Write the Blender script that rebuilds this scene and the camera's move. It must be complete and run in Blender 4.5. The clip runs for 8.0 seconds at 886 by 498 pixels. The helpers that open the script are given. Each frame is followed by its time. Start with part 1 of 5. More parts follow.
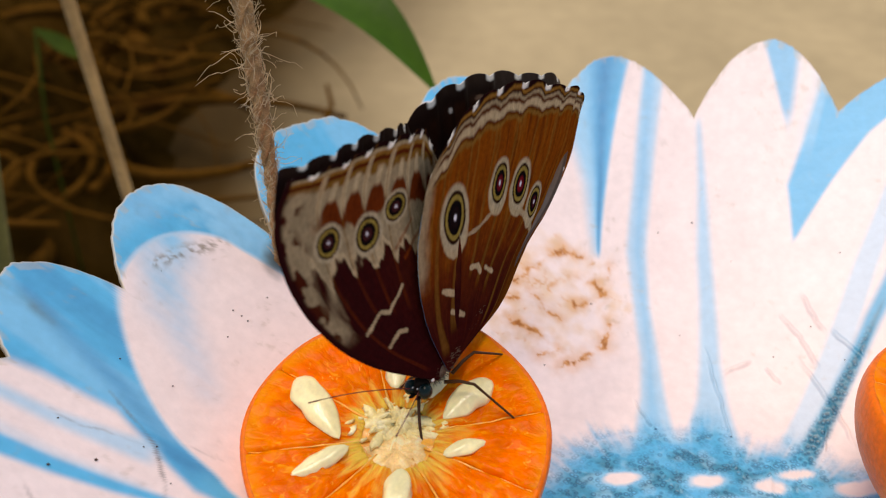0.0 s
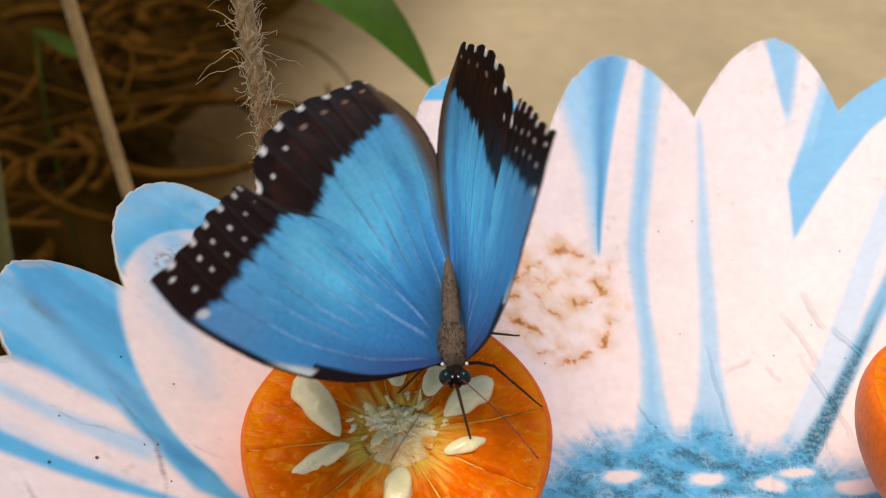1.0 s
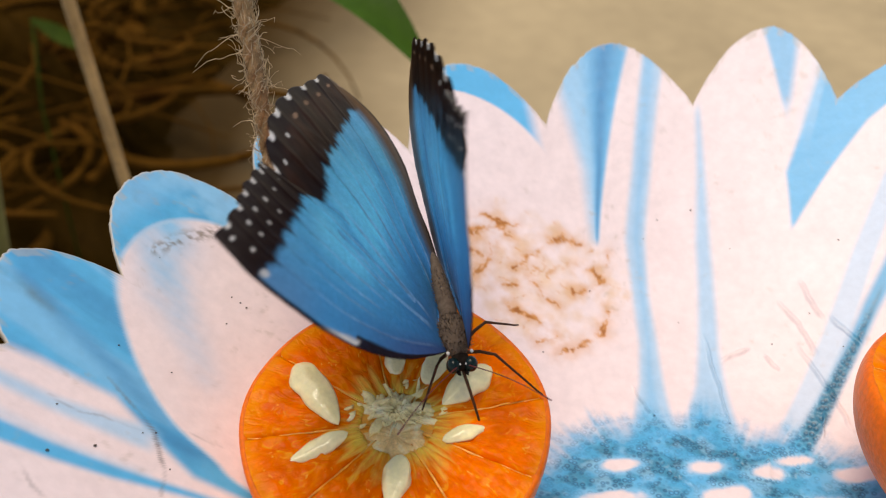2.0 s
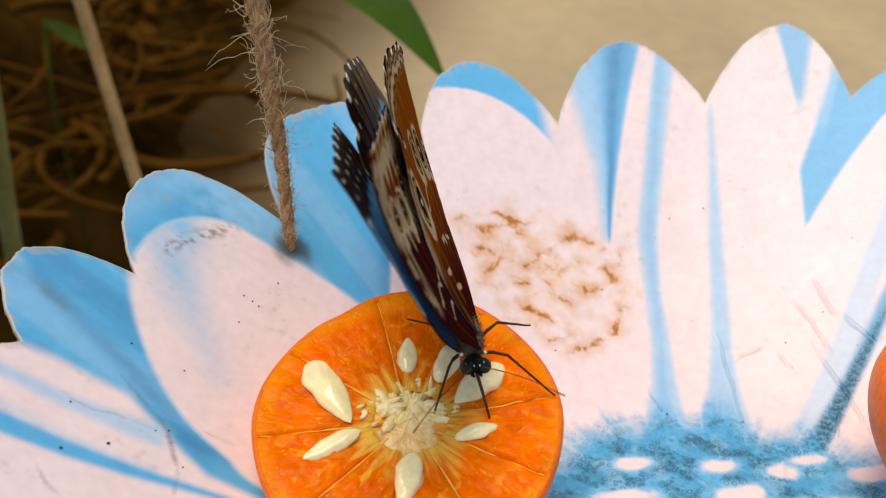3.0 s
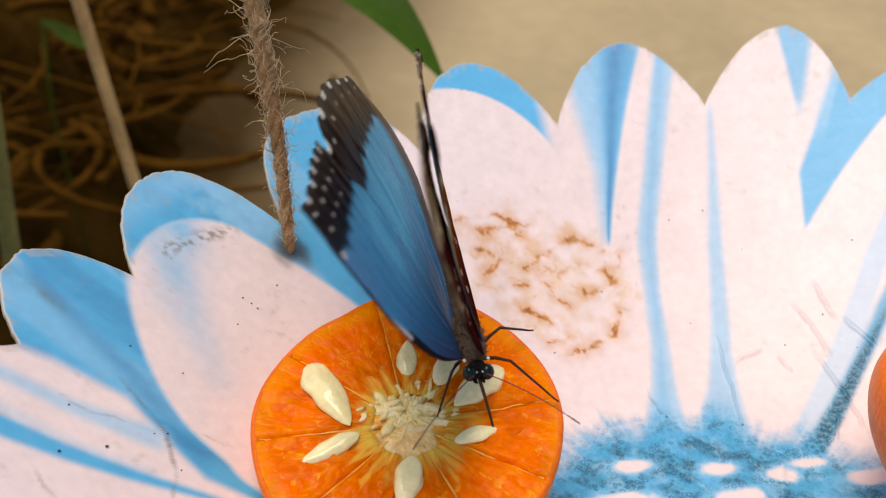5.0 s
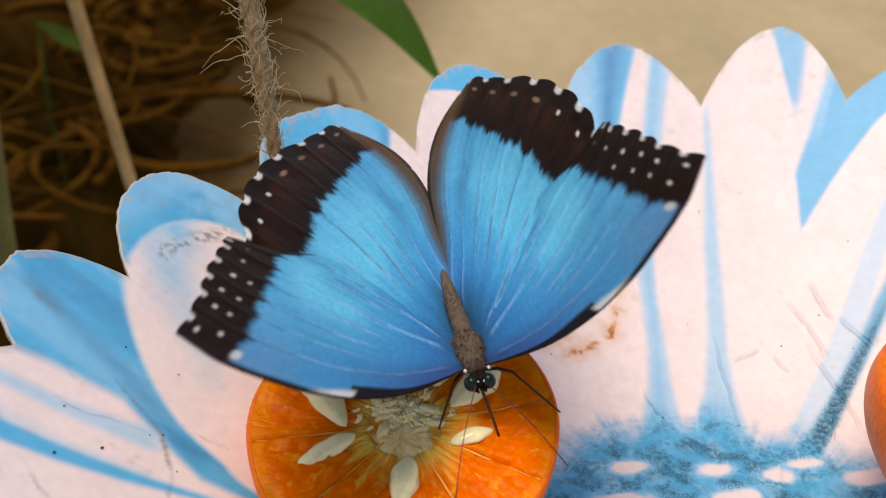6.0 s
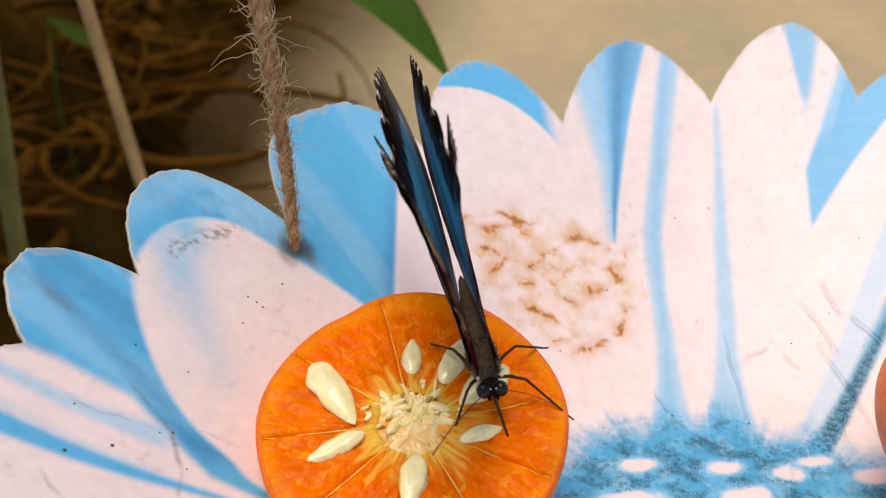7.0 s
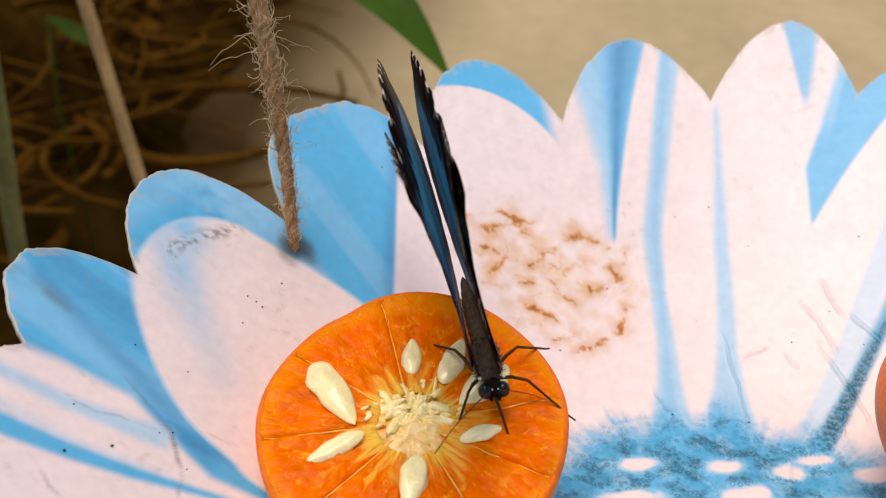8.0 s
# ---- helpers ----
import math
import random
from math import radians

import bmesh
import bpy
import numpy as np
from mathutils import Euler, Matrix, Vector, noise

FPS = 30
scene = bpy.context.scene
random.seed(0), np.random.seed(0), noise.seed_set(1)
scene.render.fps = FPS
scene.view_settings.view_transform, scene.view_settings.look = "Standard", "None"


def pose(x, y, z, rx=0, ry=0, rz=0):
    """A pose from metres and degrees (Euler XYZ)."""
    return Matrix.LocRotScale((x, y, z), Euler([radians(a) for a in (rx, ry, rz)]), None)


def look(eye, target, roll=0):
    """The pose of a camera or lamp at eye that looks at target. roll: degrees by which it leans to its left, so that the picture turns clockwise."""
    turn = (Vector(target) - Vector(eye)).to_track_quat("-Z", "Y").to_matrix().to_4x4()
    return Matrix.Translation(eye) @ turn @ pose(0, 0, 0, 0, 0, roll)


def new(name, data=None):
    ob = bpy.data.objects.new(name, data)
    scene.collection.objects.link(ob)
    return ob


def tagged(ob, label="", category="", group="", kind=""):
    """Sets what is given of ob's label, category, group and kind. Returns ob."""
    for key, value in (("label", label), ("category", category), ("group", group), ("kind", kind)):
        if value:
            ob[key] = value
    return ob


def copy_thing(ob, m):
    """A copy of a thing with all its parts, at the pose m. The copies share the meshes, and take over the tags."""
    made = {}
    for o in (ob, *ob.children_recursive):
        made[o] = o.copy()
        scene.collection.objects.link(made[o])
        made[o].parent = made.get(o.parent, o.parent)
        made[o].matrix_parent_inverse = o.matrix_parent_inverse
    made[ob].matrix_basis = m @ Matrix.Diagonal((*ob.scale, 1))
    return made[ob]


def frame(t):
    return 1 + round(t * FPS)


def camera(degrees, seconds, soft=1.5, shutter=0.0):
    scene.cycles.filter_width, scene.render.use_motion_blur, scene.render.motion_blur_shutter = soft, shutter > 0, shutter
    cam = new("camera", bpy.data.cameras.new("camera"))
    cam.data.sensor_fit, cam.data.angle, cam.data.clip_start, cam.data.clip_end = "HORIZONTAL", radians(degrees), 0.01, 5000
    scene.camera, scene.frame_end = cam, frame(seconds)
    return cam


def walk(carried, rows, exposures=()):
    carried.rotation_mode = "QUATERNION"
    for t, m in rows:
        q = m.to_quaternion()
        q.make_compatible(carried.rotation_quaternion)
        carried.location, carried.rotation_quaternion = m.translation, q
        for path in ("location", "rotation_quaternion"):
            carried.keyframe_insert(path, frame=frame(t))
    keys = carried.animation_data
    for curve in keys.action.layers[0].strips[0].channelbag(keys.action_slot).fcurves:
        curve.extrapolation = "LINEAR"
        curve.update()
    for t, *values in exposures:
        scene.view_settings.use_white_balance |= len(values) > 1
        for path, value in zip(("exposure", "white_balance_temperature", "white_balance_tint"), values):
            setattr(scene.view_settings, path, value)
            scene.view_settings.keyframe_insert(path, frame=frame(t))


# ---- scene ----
# ---------------------------------------------------------------- camera
cam = camera(48, 8.0, soft=1.1, shutter=0.4)
cam.data.dof.use_dof = True
cam.data.dof.focus_distance = 0.208
cam.data.dof.aperture_fstop = 20.0
EYE = (-0.056, -0.133, 0.162)


def cam_pose(yaw, pitch, roll, dx=0, dy=0, dz=0):
    """A hand-held pose: small turns in degrees and shifts in mm round the resting place."""
    base = pose(EYE[0] + dx / 1000, EYE[1] + dy / 1000, EYE[2] + dz / 1000, 57 + pitch, 0, yaw)
    return base @ pose(0, 0, 0, 0, 0, roll)


CAM_ROWS = [
    (0.0, -0.667, 0.713, 0.502, 0.645, -0.793, 1.389),
    (0.5, -0.766, 0.650, 0.544, 0.280, -1.075, 0.941),
    (1.0, -0.650, 0.735, 0.480, 0.600, -1.200, 1.100),
    (1.2, -0.800, 0.660, 0.530, 0.400, -1.200, 0.900),
    (2.3, -0.830, 0.090, 0.550, 0.400, -1.100, 0.400),
    (2.5, -0.821, 0.056, 0.545, 0.375, -1.119, 0.376),
    (3.0, -0.115, 0.213, 0.112, 0.049, -1.135, -0.105),
    (3.5, -0.053, 0.138, 0.196, -0.417, -0.776, -0.285),
    (4.0, 0.115, 0.094, 0.056, -0.327, -0.959, -0.227),
    (4.5, -0.138, 0.163, 0.206, -0.524, -0.454, 0.202),
    (4.7, -0.190, 0.190, 0.220, -0.450, -0.450, 0.150),
    (5.8, -0.420, 0.230, 0.290, 0.000, -0.520, -0.150),
    (6.0, -0.422, 0.345, 0.281, 0.038, -0.521, -0.244),
    (6.5, -0.165, 0.291, 0.192, -0.106, -0.064, 0.228),
    (7.0, 0.162, 0.051, -0.033, -0.068, -0.051, 0.140),
    (7.5, 0.0, 0.0, 0.0),
    (8.0, 0.155, -0.082, -0.112, -0.036, 0.321, 0.350),
]
walk(cam, [(row[0], cam_pose(*row[1:])) for row in CAM_ROWS], [(0.0, 0.16, 7500, 14), (8.0, 0.16, 7500, 14)])

# ---------------------------------------------------------------- daylight
SUN_ELEV, SUN_AZ = 82, -90     # azimuth from the far side (+y) towards +x
world = bpy.data.worlds.new("sky")
scene.world = world
world.use_nodes = True
wn = world.node_tree
sky = wn.nodes.new("ShaderNodeTexSky")
sky.sky_type = "NISHITA"
sky.sun_disc = False
sky.sun_elevation = radians(SUN_ELEV)
sky.sun_rotation = radians(SUN_AZ)
wn.nodes["Background"].inputs["Strength"].default_value = 0.145
wn.links.new(sky.outputs[0], wn.nodes["Background"].inputs[0])
sun_data = bpy.data.lights.new("sun", "SUN")
sun_data.energy = 2.2
sun_data.angle = radians(32)
sun_data.color = (1.0, 0.93, 0.84)
sun = new("sun", sun_data)
_e, _a = radians(SUN_ELEV), radians(SUN_AZ)
SUN_DIR = Vector((math.sin(_a) * math.cos(_e), math.cos(_a) * math.cos(_e), math.sin(_e)))
sun.matrix_world = look(SUN_DIR * 3, (0, 0, 0))


# ---------------------------------------------------------------- materials
def material(name, color=(0.5, 0.5, 0.5), rough=0.5, metal=0.0, attr="", vary=0.25, scale=200.0, bump=0.0, bump_scale=400.0,
             stretch=(1, 1, 1), spec=0.5, sheen=0.0, sss=0.0, sss_radius=(0.004, 0.0015, 0.0006), coat=0.0, tint=None, fine=0.12):
    """A node material: a colour or a colour attribute, varied at two scales, with fine relief."""
    m = bpy.data.materials.new(name)
    m.use_nodes = True
    t = m.node_tree
    bsdf = t.nodes["Principled BSDF"]
    co = t.nodes.new("ShaderNodeTexCoord")
    mp = t.nodes.new("ShaderNodeMapping")
    mp.inputs["Scale"].default_value = stretch
    t.links.new(co.outputs["Object"], mp.inputs[0])
    if attr:
        src = t.nodes.new("ShaderNodeAttribute")
        src.attribute_name = attr
        out = src.outputs["Color"]
    else:
        src = t.nodes.new("ShaderNodeRGB")
        src.outputs[0].default_value = (*color, 1)
        out = src.outputs[0]
    for sc, amount, detail in ((scale, vary, 5), (scale * 7, fine, 3)):
        n = t.nodes.new("ShaderNodeTexNoise")
        n.inputs["Scale"].default_value = sc
        n.inputs["Detail"].default_value = detail
        t.links.new(mp.outputs[0], n.inputs["Vector"])
        r = t.nodes.new("ShaderNodeMapRange")
        r.inputs["From Min"].default_value, r.inputs["From Max"].default_value = 0.3, 0.7
        r.inputs["To Min"].default_value, r.inputs["To Max"].default_value = 1 - amount, 1 + amount
        t.links.new(n.outputs["Fac"], r.inputs["Value"])
        mx = t.nodes.new("ShaderNodeMix")
        mx.data_type, mx.blend_type = "RGBA", "MULTIPLY"
        mx.inputs["Factor"].default_value = 1
        t.links.new(out, mx.inputs["A"])
        t.links.new(r.outputs[0], mx.inputs["B"])
        out = mx.outputs["Result"]
        if tint and sc == scale:
            mt = t.nodes.new("ShaderNodeMix")
            mt.data_type = "RGBA"
            rr = t.nodes.new("ShaderNodeMapRange")
            rr.inputs["From Min"].default_value, rr.inputs["From Max"].default_value = 0.5, 0.7
            t.links.new(n.outputs["Fac"], rr.inputs["Value"])
            t.links.new(rr.outputs[0], mt.inputs["Factor"])
            t.links.new(out, mt.inputs["A"])
            mt.inputs["B"].default_value = (*tint, 1)
            out = mt.outputs["Result"]
    t.links.new(out, bsdf.inputs["Base Color"])
    bsdf.inputs["Roughness"].default_value = rough
    bsdf.inputs["Metallic"].default_value = metal
    bsdf.inputs["Specular IOR Level"].default_value = spec
    bsdf.inputs["Sheen Weight"].default_value = sheen
    bsdf.inputs["Coat Weight"].default_value = coat
    bsdf.inputs["Coat Roughness"].default_value = 0.12
    if sss:
        bsdf.inputs["Subsurface Weight"].default_value = sss
        bsdf.inputs["Subsurface Radius"].default_value = sss_radius
        bsdf.inputs["Subsurface Scale"].default_value = 1.0
    if bump:
        n = t.nodes.new("ShaderNodeTexNoise")
        n.inputs["Scale"].default_value = bump_scale
        n.inputs["Detail"].default_value = 4
        t.links.new(mp.outputs[0], n.inputs["Vector"])
        b = t.nodes.new("ShaderNodeBump")
        b.inputs["Strength"].default_value = bump
        b.inputs["Distance"].default_value = 0.3 / bump_scale
        t.links.new(n.outputs["Fac"], b.inputs["Height"])
        t.links.new(b.outputs[0], bsdf.inputs["Normal"])
    return m


def mesh_from(name, verts, faces, mats, smooth=True, colors=None, face_mats=None, extra=None):
    me = bpy.data.meshes.new(name)
    me.from_pydata([tuple(v) for v in verts], [], [tuple(int(i) for i in f) for f in faces])
    for m in mats:
        me.materials.append(m)
    if colors is not None:
        for key, arr in colors.items():
            layer = me.color_attributes.new(key, "FLOAT_COLOR", "POINT")
            flat = np.ones((len(verts), 4), np.float32)
            flat[:, :3] = arr
            layer.data.foreach_set("color", flat.ravel())
    if face_mats is not None:
        me.polygons.foreach_set("material_index", np.asarray(face_mats, np.int32))
    me.polygons.foreach_set("use_smooth", [smooth] * len(me.polygons))
    me.update()
    return me


def part(name, me, parent, label=""):
    ob = new(name, me)
    ob.parent = parent
    return tagged(ob, label)


def grid_faces(n, m, start=0, wrap=False):
    """Quads of a grid of n rows and m columns."""
    out = []
    for i in range(n - 1):
        for j in range(m if wrap else m - 1):
            k = (j + 1) % m
            out.append((start + i * m + j, start + i * m + k, start + (i + 1) * m + k, start + (i + 1) * m + j))
    return out


def tube(points, radii, sides=8, seed=0, rough=0.0):
    """Verts and faces of a closed tube along a line of points."""
    rnd = random.Random(seed)
    pts = [Vector(p) for p in points]
    verts, faces = [], []
    up = Vector((0.31, 0.77, 0.56)).normalized()
    for i, p in enumerate(pts):
        d = (pts[min(i + 1, len(pts) - 1)] - pts[max(i - 1, 0)]).normalized()
        a = d.cross(up).normalized()
        b = d.cross(a)
        for k in range(sides):
            w = 2 * math.pi * k / sides
            rr = radii[i] * (1 + rough * (rnd.random() - 0.5))
            verts.append(p + (a * math.cos(w) + b * math.sin(w)) * rr)
    n = len(pts)
    faces = grid_faces(n, sides, 0, True)
    faces.append(tuple(range(sides - 1, -1, -1)))
    faces.append(tuple(range((n - 1) * sides, n * sides)))
    return verts, faces


def merge(pieces):
    verts, faces = [], []
    for v, f in pieces:
        k = len(verts)
        verts += list(v)
        faces += [tuple(i + k for i in q) for q in f]
    return verts, faces


def curve_at(pts, u):
    """Smooth curve through a few points, by even parameter."""
    pts = np.asarray(pts, float)
    n = len(pts) - 1
    x = np.clip(u, 0, 1) * n
    i = np.minimum(x.astype(int), n - 1)
    f = (x - i)[..., None]
    p0, p1, p2, p3 = pts[np.maximum(i - 1, 0)], pts[i], pts[i + 1], pts[np.minimum(i + 2, n)]
    return 0.5 * (2 * p1 + (p2 - p0) * f + (2 * p0 - 5 * p1 + 4 * p2 - p3) * f ** 2 + (3 * p1 - p0 - 3 * p2 + p3) * f ** 3)


def sstep(a, b, v):
    u = np.clip((v - a) / (b - a), 0, 1)
    return u * u * (3 - 2 * u)


def field(x, y, z=0.0, seed=0.0, octaves=4):
    """Fractal noise on arrays of coordinates."""
    xs, ys = np.broadcast_arrays(np.asarray(x, float), np.asarray(y, float))
    out = np.empty(xs.shape)
    fo, fx, fy = out.ravel(), xs.ravel(), ys.ravel()
    for i in range(fo.size):
        fo[i] = noise.fractal((fx[i], fy[i], z + seed), 1.0, 2.0, octaves)
    return fo.reshape(xs.shape)


# ---------------------------------------------------------------- the flower-shaped feeder dish
BLUE = np.array((0.078, 0.43, 0.71))
PALE = np.array((0.34, 0.60, 0.79))
DEEP = np.array((0.045, 0.24, 0.47))
TEAL = np.array((0.022, 0.130, 0.205))
WHITE = np.array((0.82, 0.695, 0.675))
CREAM = np.array((0.48, 0.41, 0.31))

# petals: angle where each begins and ends (degrees), tip radius and fullness; radius at the notches (mm)
NOTCHES = [(175.4, 133.5), (161.7, 127), (142.6, 117), (120.3, 122), (100.9, 122.5), (81.4, 127.5), (64.5, 133.5), (46.0, 130),
           (27.0, 128), (8.0, 128), (-11.0, 127), (-30.0, 128), (-49.0, 128), (-68.0, 127), (-87.0, 128), (-106.0, 128),
           (-125.0, 128), (-144.0, 128), (-163.0, 129), (-184.6, 133.5)]
TIPS = [(142.5, 2.2), (139.5, 2.3), (138, 3.2), (140.5, 2.0), (143, 1.8), (149.5, 1.8), (150, 1.9)] + [(144, 2.0)] * 12


def dish_z(r):
    """Height of the bowl's upper face at radius r (mm)."""
    return 55 * (np.maximum(r - 45, 0) / 97) ** 1.4


def streak(r, p, pts, soft):
    """A printed stripe along points (radius, angle, half width in mm)."""
    pts = sorted(pts)
    rr = [q[0] for q in pts]
    pc, hw = np.interp(r, rr, [q[1] for q in pts]), np.interp(r, rr, [q[2] for q in pts])
    d = np.abs(p - pc) * r * np.pi / 180
    return (1 - sstep(hw - soft, hw + soft, d)) * sstep(rr[0] - 3, rr[0] + 1, r) * (1 - sstep(rr[-1] - 1, rr[-1] + 3, r))


def trace(x, y, pts):
    """Distance (mm) to a drawn line and the place 0..1 along it."""
    best, along = np.full(x.shape, 1e9), np.zeros(x.shape)
    n = len(pts) - 1
    for k, ((x0, y0), (x1, y1)) in enumerate(zip(pts, pts[1:])):
        dx, dy = x1 - x0, y1 - y0
        s = np.clip(((x - x0) * dx + (y - y0) * dy) / (dx * dx + dy * dy), 0, 1)
        d = np.hypot(x - x0 - s * dx, y - y0 - s * dy)
        along = np.where(d < best, (k + s) / n, along)
        best = np.minimum(best, d)
    return best, along


def inside(x, y, pts, soft):
    """A printed area with a closed outline (mm), 1 within and 0 outside."""
    ring = list(curve_at(np.array(pts + pts[:1], float), np.linspace(0, 1, len(pts) * 5 + 1)))
    d, _ = trace(x, y, ring)
    odd = np.zeros(x.shape, bool)
    for (x0, y0), (x1, y1) in zip(ring, ring[1:]):
        if y0 != y1:
            odd ^= ((y0 > y) != (y1 > y)) & (x < (x1 - x0) * (y - y0) / (y1 - y0) + x0)
    return sstep(-soft, soft, np.where(odd, d, -d))


# outline of the broad white petal in front of the cord, and the strokes of dried juice with their widths (mm)
BROAD_PETAL = [(-121.8, 39.8), (-121.6, 45.4), (-119.6, 52.3), (-116.0, 58.1), (-110.8, 62.6), (-105.0, 64.8), (-100.0, 64.4), (-93.6, 63.5), (-85.7, 61.9),
               (-75.0, 58.3), (-66.8, 52.9), (-48, 32), (-58, -4), (-89.8, 1.9), (-97.6, 6.1), (-105.6, 10.7), (-112.0, 17.6), (-116.5, 25.0), (-120.1, 33.2)]
JUICE = [([(-45.7, 88.4), (-41.2, 90.5), (-37.3, 91.6), (-35.9, 90.2)], 1.7), ([(-52.4, 89.6), (-42.6, 93.6), (-32.0, 92.8)], 0.7),
         ([(-34.0, 81.3), (-29.3, 85.1), (-25.4, 88.7), (-21.1, 91.5)], 0.85), ([(-39.0, 87.3), (-41.2, 80.5), (-44.8, 77.5)], 0.9),
         ([(-25.3, 88.9), (-18.4, 90.5), (-15.7, 89.7)], 0.7), ([(-17.1, 84.0), (-11.7, 83.2), (-10.8, 80.4)], 0.75), ([(-8.7, 85.0), (-8.1, 88.1)], 0.7),
         ([(-18.5, 77.1), (-13.7, 78.1), (-10.7, 81.5)], 0.8), ([(-9.8, 72.4), (-11.9, 66.7), (-16.2, 64.1), (-23.4, 60.4)], 1.0),
         ([(-30.4, 79.6), (-26.2, 75.5), (-22.4, 73.1)], 0.6), ([(-35.2, 71.1), (-29.5, 69.1), (-25.8, 66.4)], 0.9), ([(-29.2, 62.6), (-24.0, 65.2)], 0.7),
         ([(-38.7, 76.0), (-33.5, 77.3)], 0.6), ([(-47.0, 84.0), (-42.0, 83.0)], 0.8)]


def leafshape(x, y, a, b, w, soft, k=1.0):
    """A printed petal from a to b with half width w."""
    ax, ay = b[0] - a[0], b[1] - a[1]
    n = math.hypot(ax, ay)
    s = ((x - a[0]) * ax + (y - a[1]) * ay) / n / n
    d = np.abs(-(x - a[0]) * ay + (y - a[1]) * ax) / n
    h = w * np.sqrt(np.clip(1 - np.abs(2 * np.clip(s, 0, 1) ** k - 1) ** 2.7, 0, 1))
    h = np.where((s < 0) | (s > 1), -soft * 1.5, h)
    return 1 - sstep(h - soft, h + soft, d)


def dish_print(x, y):
    """Pigment of the printed flower and its masks at places (mm) on the dish."""
    r, p = np.hypot(x, y), np.degrees(np.arctan2(y, x))
    p = np.where(p < -90, p + 360, p)
    n1 = field(p / 2.2, r / 45, 0, 3.0)
    n2 = field(x / 5, y / 5, 0, 7.0)
    col = np.ones(x.shape + (3,)) * WHITE
    col *= (1 + 0.035 * n2)[..., None]

    def paint(mask, c):
        m = np.clip(mask, 0, 1)[..., None]
        col[:] = col * (1 - m) + np.asarray(c) * m

    # the petals out of sight of the near rim: plain stripes
    back = sstep(184, 190, p) + (1 - sstep(36, 44, p))
    paint(back * sstep(0.72, 0.95, np.cos(np.radians((p - 8) * 360 / 19)) + 0.12 * n1) * sstep(60, 120, r), PALE)
    # outermost blue petal and the streaked white one in front of it
    z = sstep(-0.7, 0.9, p - np.interp(r, (91.5, 100, 108, 116, 122, 128.6, 133.5, 137), (180.2, 179.8, 177.1, 174.6, 174.8, 175.0, 175.5, 176.5)) + 0.3 * n1) * (1 - sstep(186, 188, p))
    paint(sstep(139, 141, p) * (1 - sstep(187, 188, p)), BLUE)
    deep = 0.5 + 0.5 * np.sin(p * 0.62 + r * 0.03 + 1.4 + 1.2 * n1)
    paint((1 - sstep(176, 178, p)) * sstep(158, 160, p) * sstep(0.45, 1.1, deep) * 0.55, DEEP)
    paint((1 - sstep(176, 178, p)) * sstep(158, 160, p) * sstep(0.45, 0.9, 1 - deep) * 0.35, PALE)
    paint(z, WHITE)
    d, a = trace(x, y, [(-135.2, 27.8), (-126.8, 22.6), (-117.1, 17.0), (-109.0, 10.7), (-102, 5)])
    paint((1 - z) * np.exp(-(d / (2.0 + 1.0 * a)) ** 2) * (0.55 + 0.3 * n1) * (r > 90) * sstep(158, 162, p), DEEP)
    d, a = trace(x, y, [(-139.8, 25.2), (-135.0, 25.1), (-129.7, 23.6)])
    paint(np.exp(-(d / 1.6) ** 2) * 0.45 * (0.6 + n2), (0.12, 0.17, 0.17))
    paint(streak(r, p, [(136, 178.9, 1.4), (124, 178.8, 1.6), (114, 178.1, 2.2), (109, 177.6, 2.8)], 1.5) * 0.75, PALE * 0.9 + BLUE * 0.1)
    paint(streak(r, p, [(138, 183.7, 2.8), (131, 183.7, 2.4), (121.6, 183.6, 1.9), (112, 183.2, 1.5), (104.7, 182.7, 1.0), (94, 182, 0.6)], 1.0), BLUE)
    paint(streak(r, p, [(136, 181.9, 1.2), (121, 182.4, 0.8), (108, 182, 0.5)], 1.6) * 0.4, PALE)
    paint(sstep(184.9, 185.8, p + 0.3 * n1) * (1 - sstep(205, 207, p)) * (r > 60), WHITE)
    # the blue petal behind the cord
    paint(sstep(-0.8, 0.8, -68.6 - x) * (1 - sstep(146, 148, p)), BLUE)
    paint(sstep(-0.5, 0.5, -68.6 - x) * (1 - sstep(143, 145, p)) * sstep(0.1, 0.7, np.sin((x * 0.8 + y) * 0.18 + n1) * 0.7 + 0.2) * 0.3, PALE)
    paint(sstep(-0.5, 0.5, -68.6 - x) * (1 - sstep(143, 145, p)) * (1 - sstep(0.8, 4, -68.6 - x)) * 0.45, DEEP)
    # the broad white petal in front of it
    inn = inside(x, y, BROAD_PETAL, 0.7)
    crest = (1 - inn) * sstep(142.6, 144, p) * (1 - sstep(162.5, 163, p))
    paint(crest * np.clip(0.25 + 0.9 * n2 + 0.5 * n1, 0, 0.6), DEEP * 0.5 + BLUE * 0.5)
    paint(crest * (1 - sstep(146, 151, p + 3 * n2)) * 0.55, PALE)
    paint(crest * sstep(131, 136, r + 1.5 * n2) * 0.35, PALE)
    paint(inn, WHITE)
    d, a = trace(x, y, [(-116.5, 57.5), (-114.3, 49.0), (-111.8, 40.0), (-107.1, 33.5), (-102, 25)])
    paint(inn * np.exp(-(d / (6.5 - 3.2 * a)) ** 2) * (1 - 0.75 * a) * (0.85 + 0.45 * n1 + 0.2 * n2), PALE * 0.55 + BLUE * 0.45)
    edge = inn * (1 - inn) * 4
    paint(edge * 0.5, PALE)
    # white petal with a blue tip
    tip = sstep(101.5, 103.8, p) * (1 - sstep(119.5, 120.3, p)) * (x > -68.6)
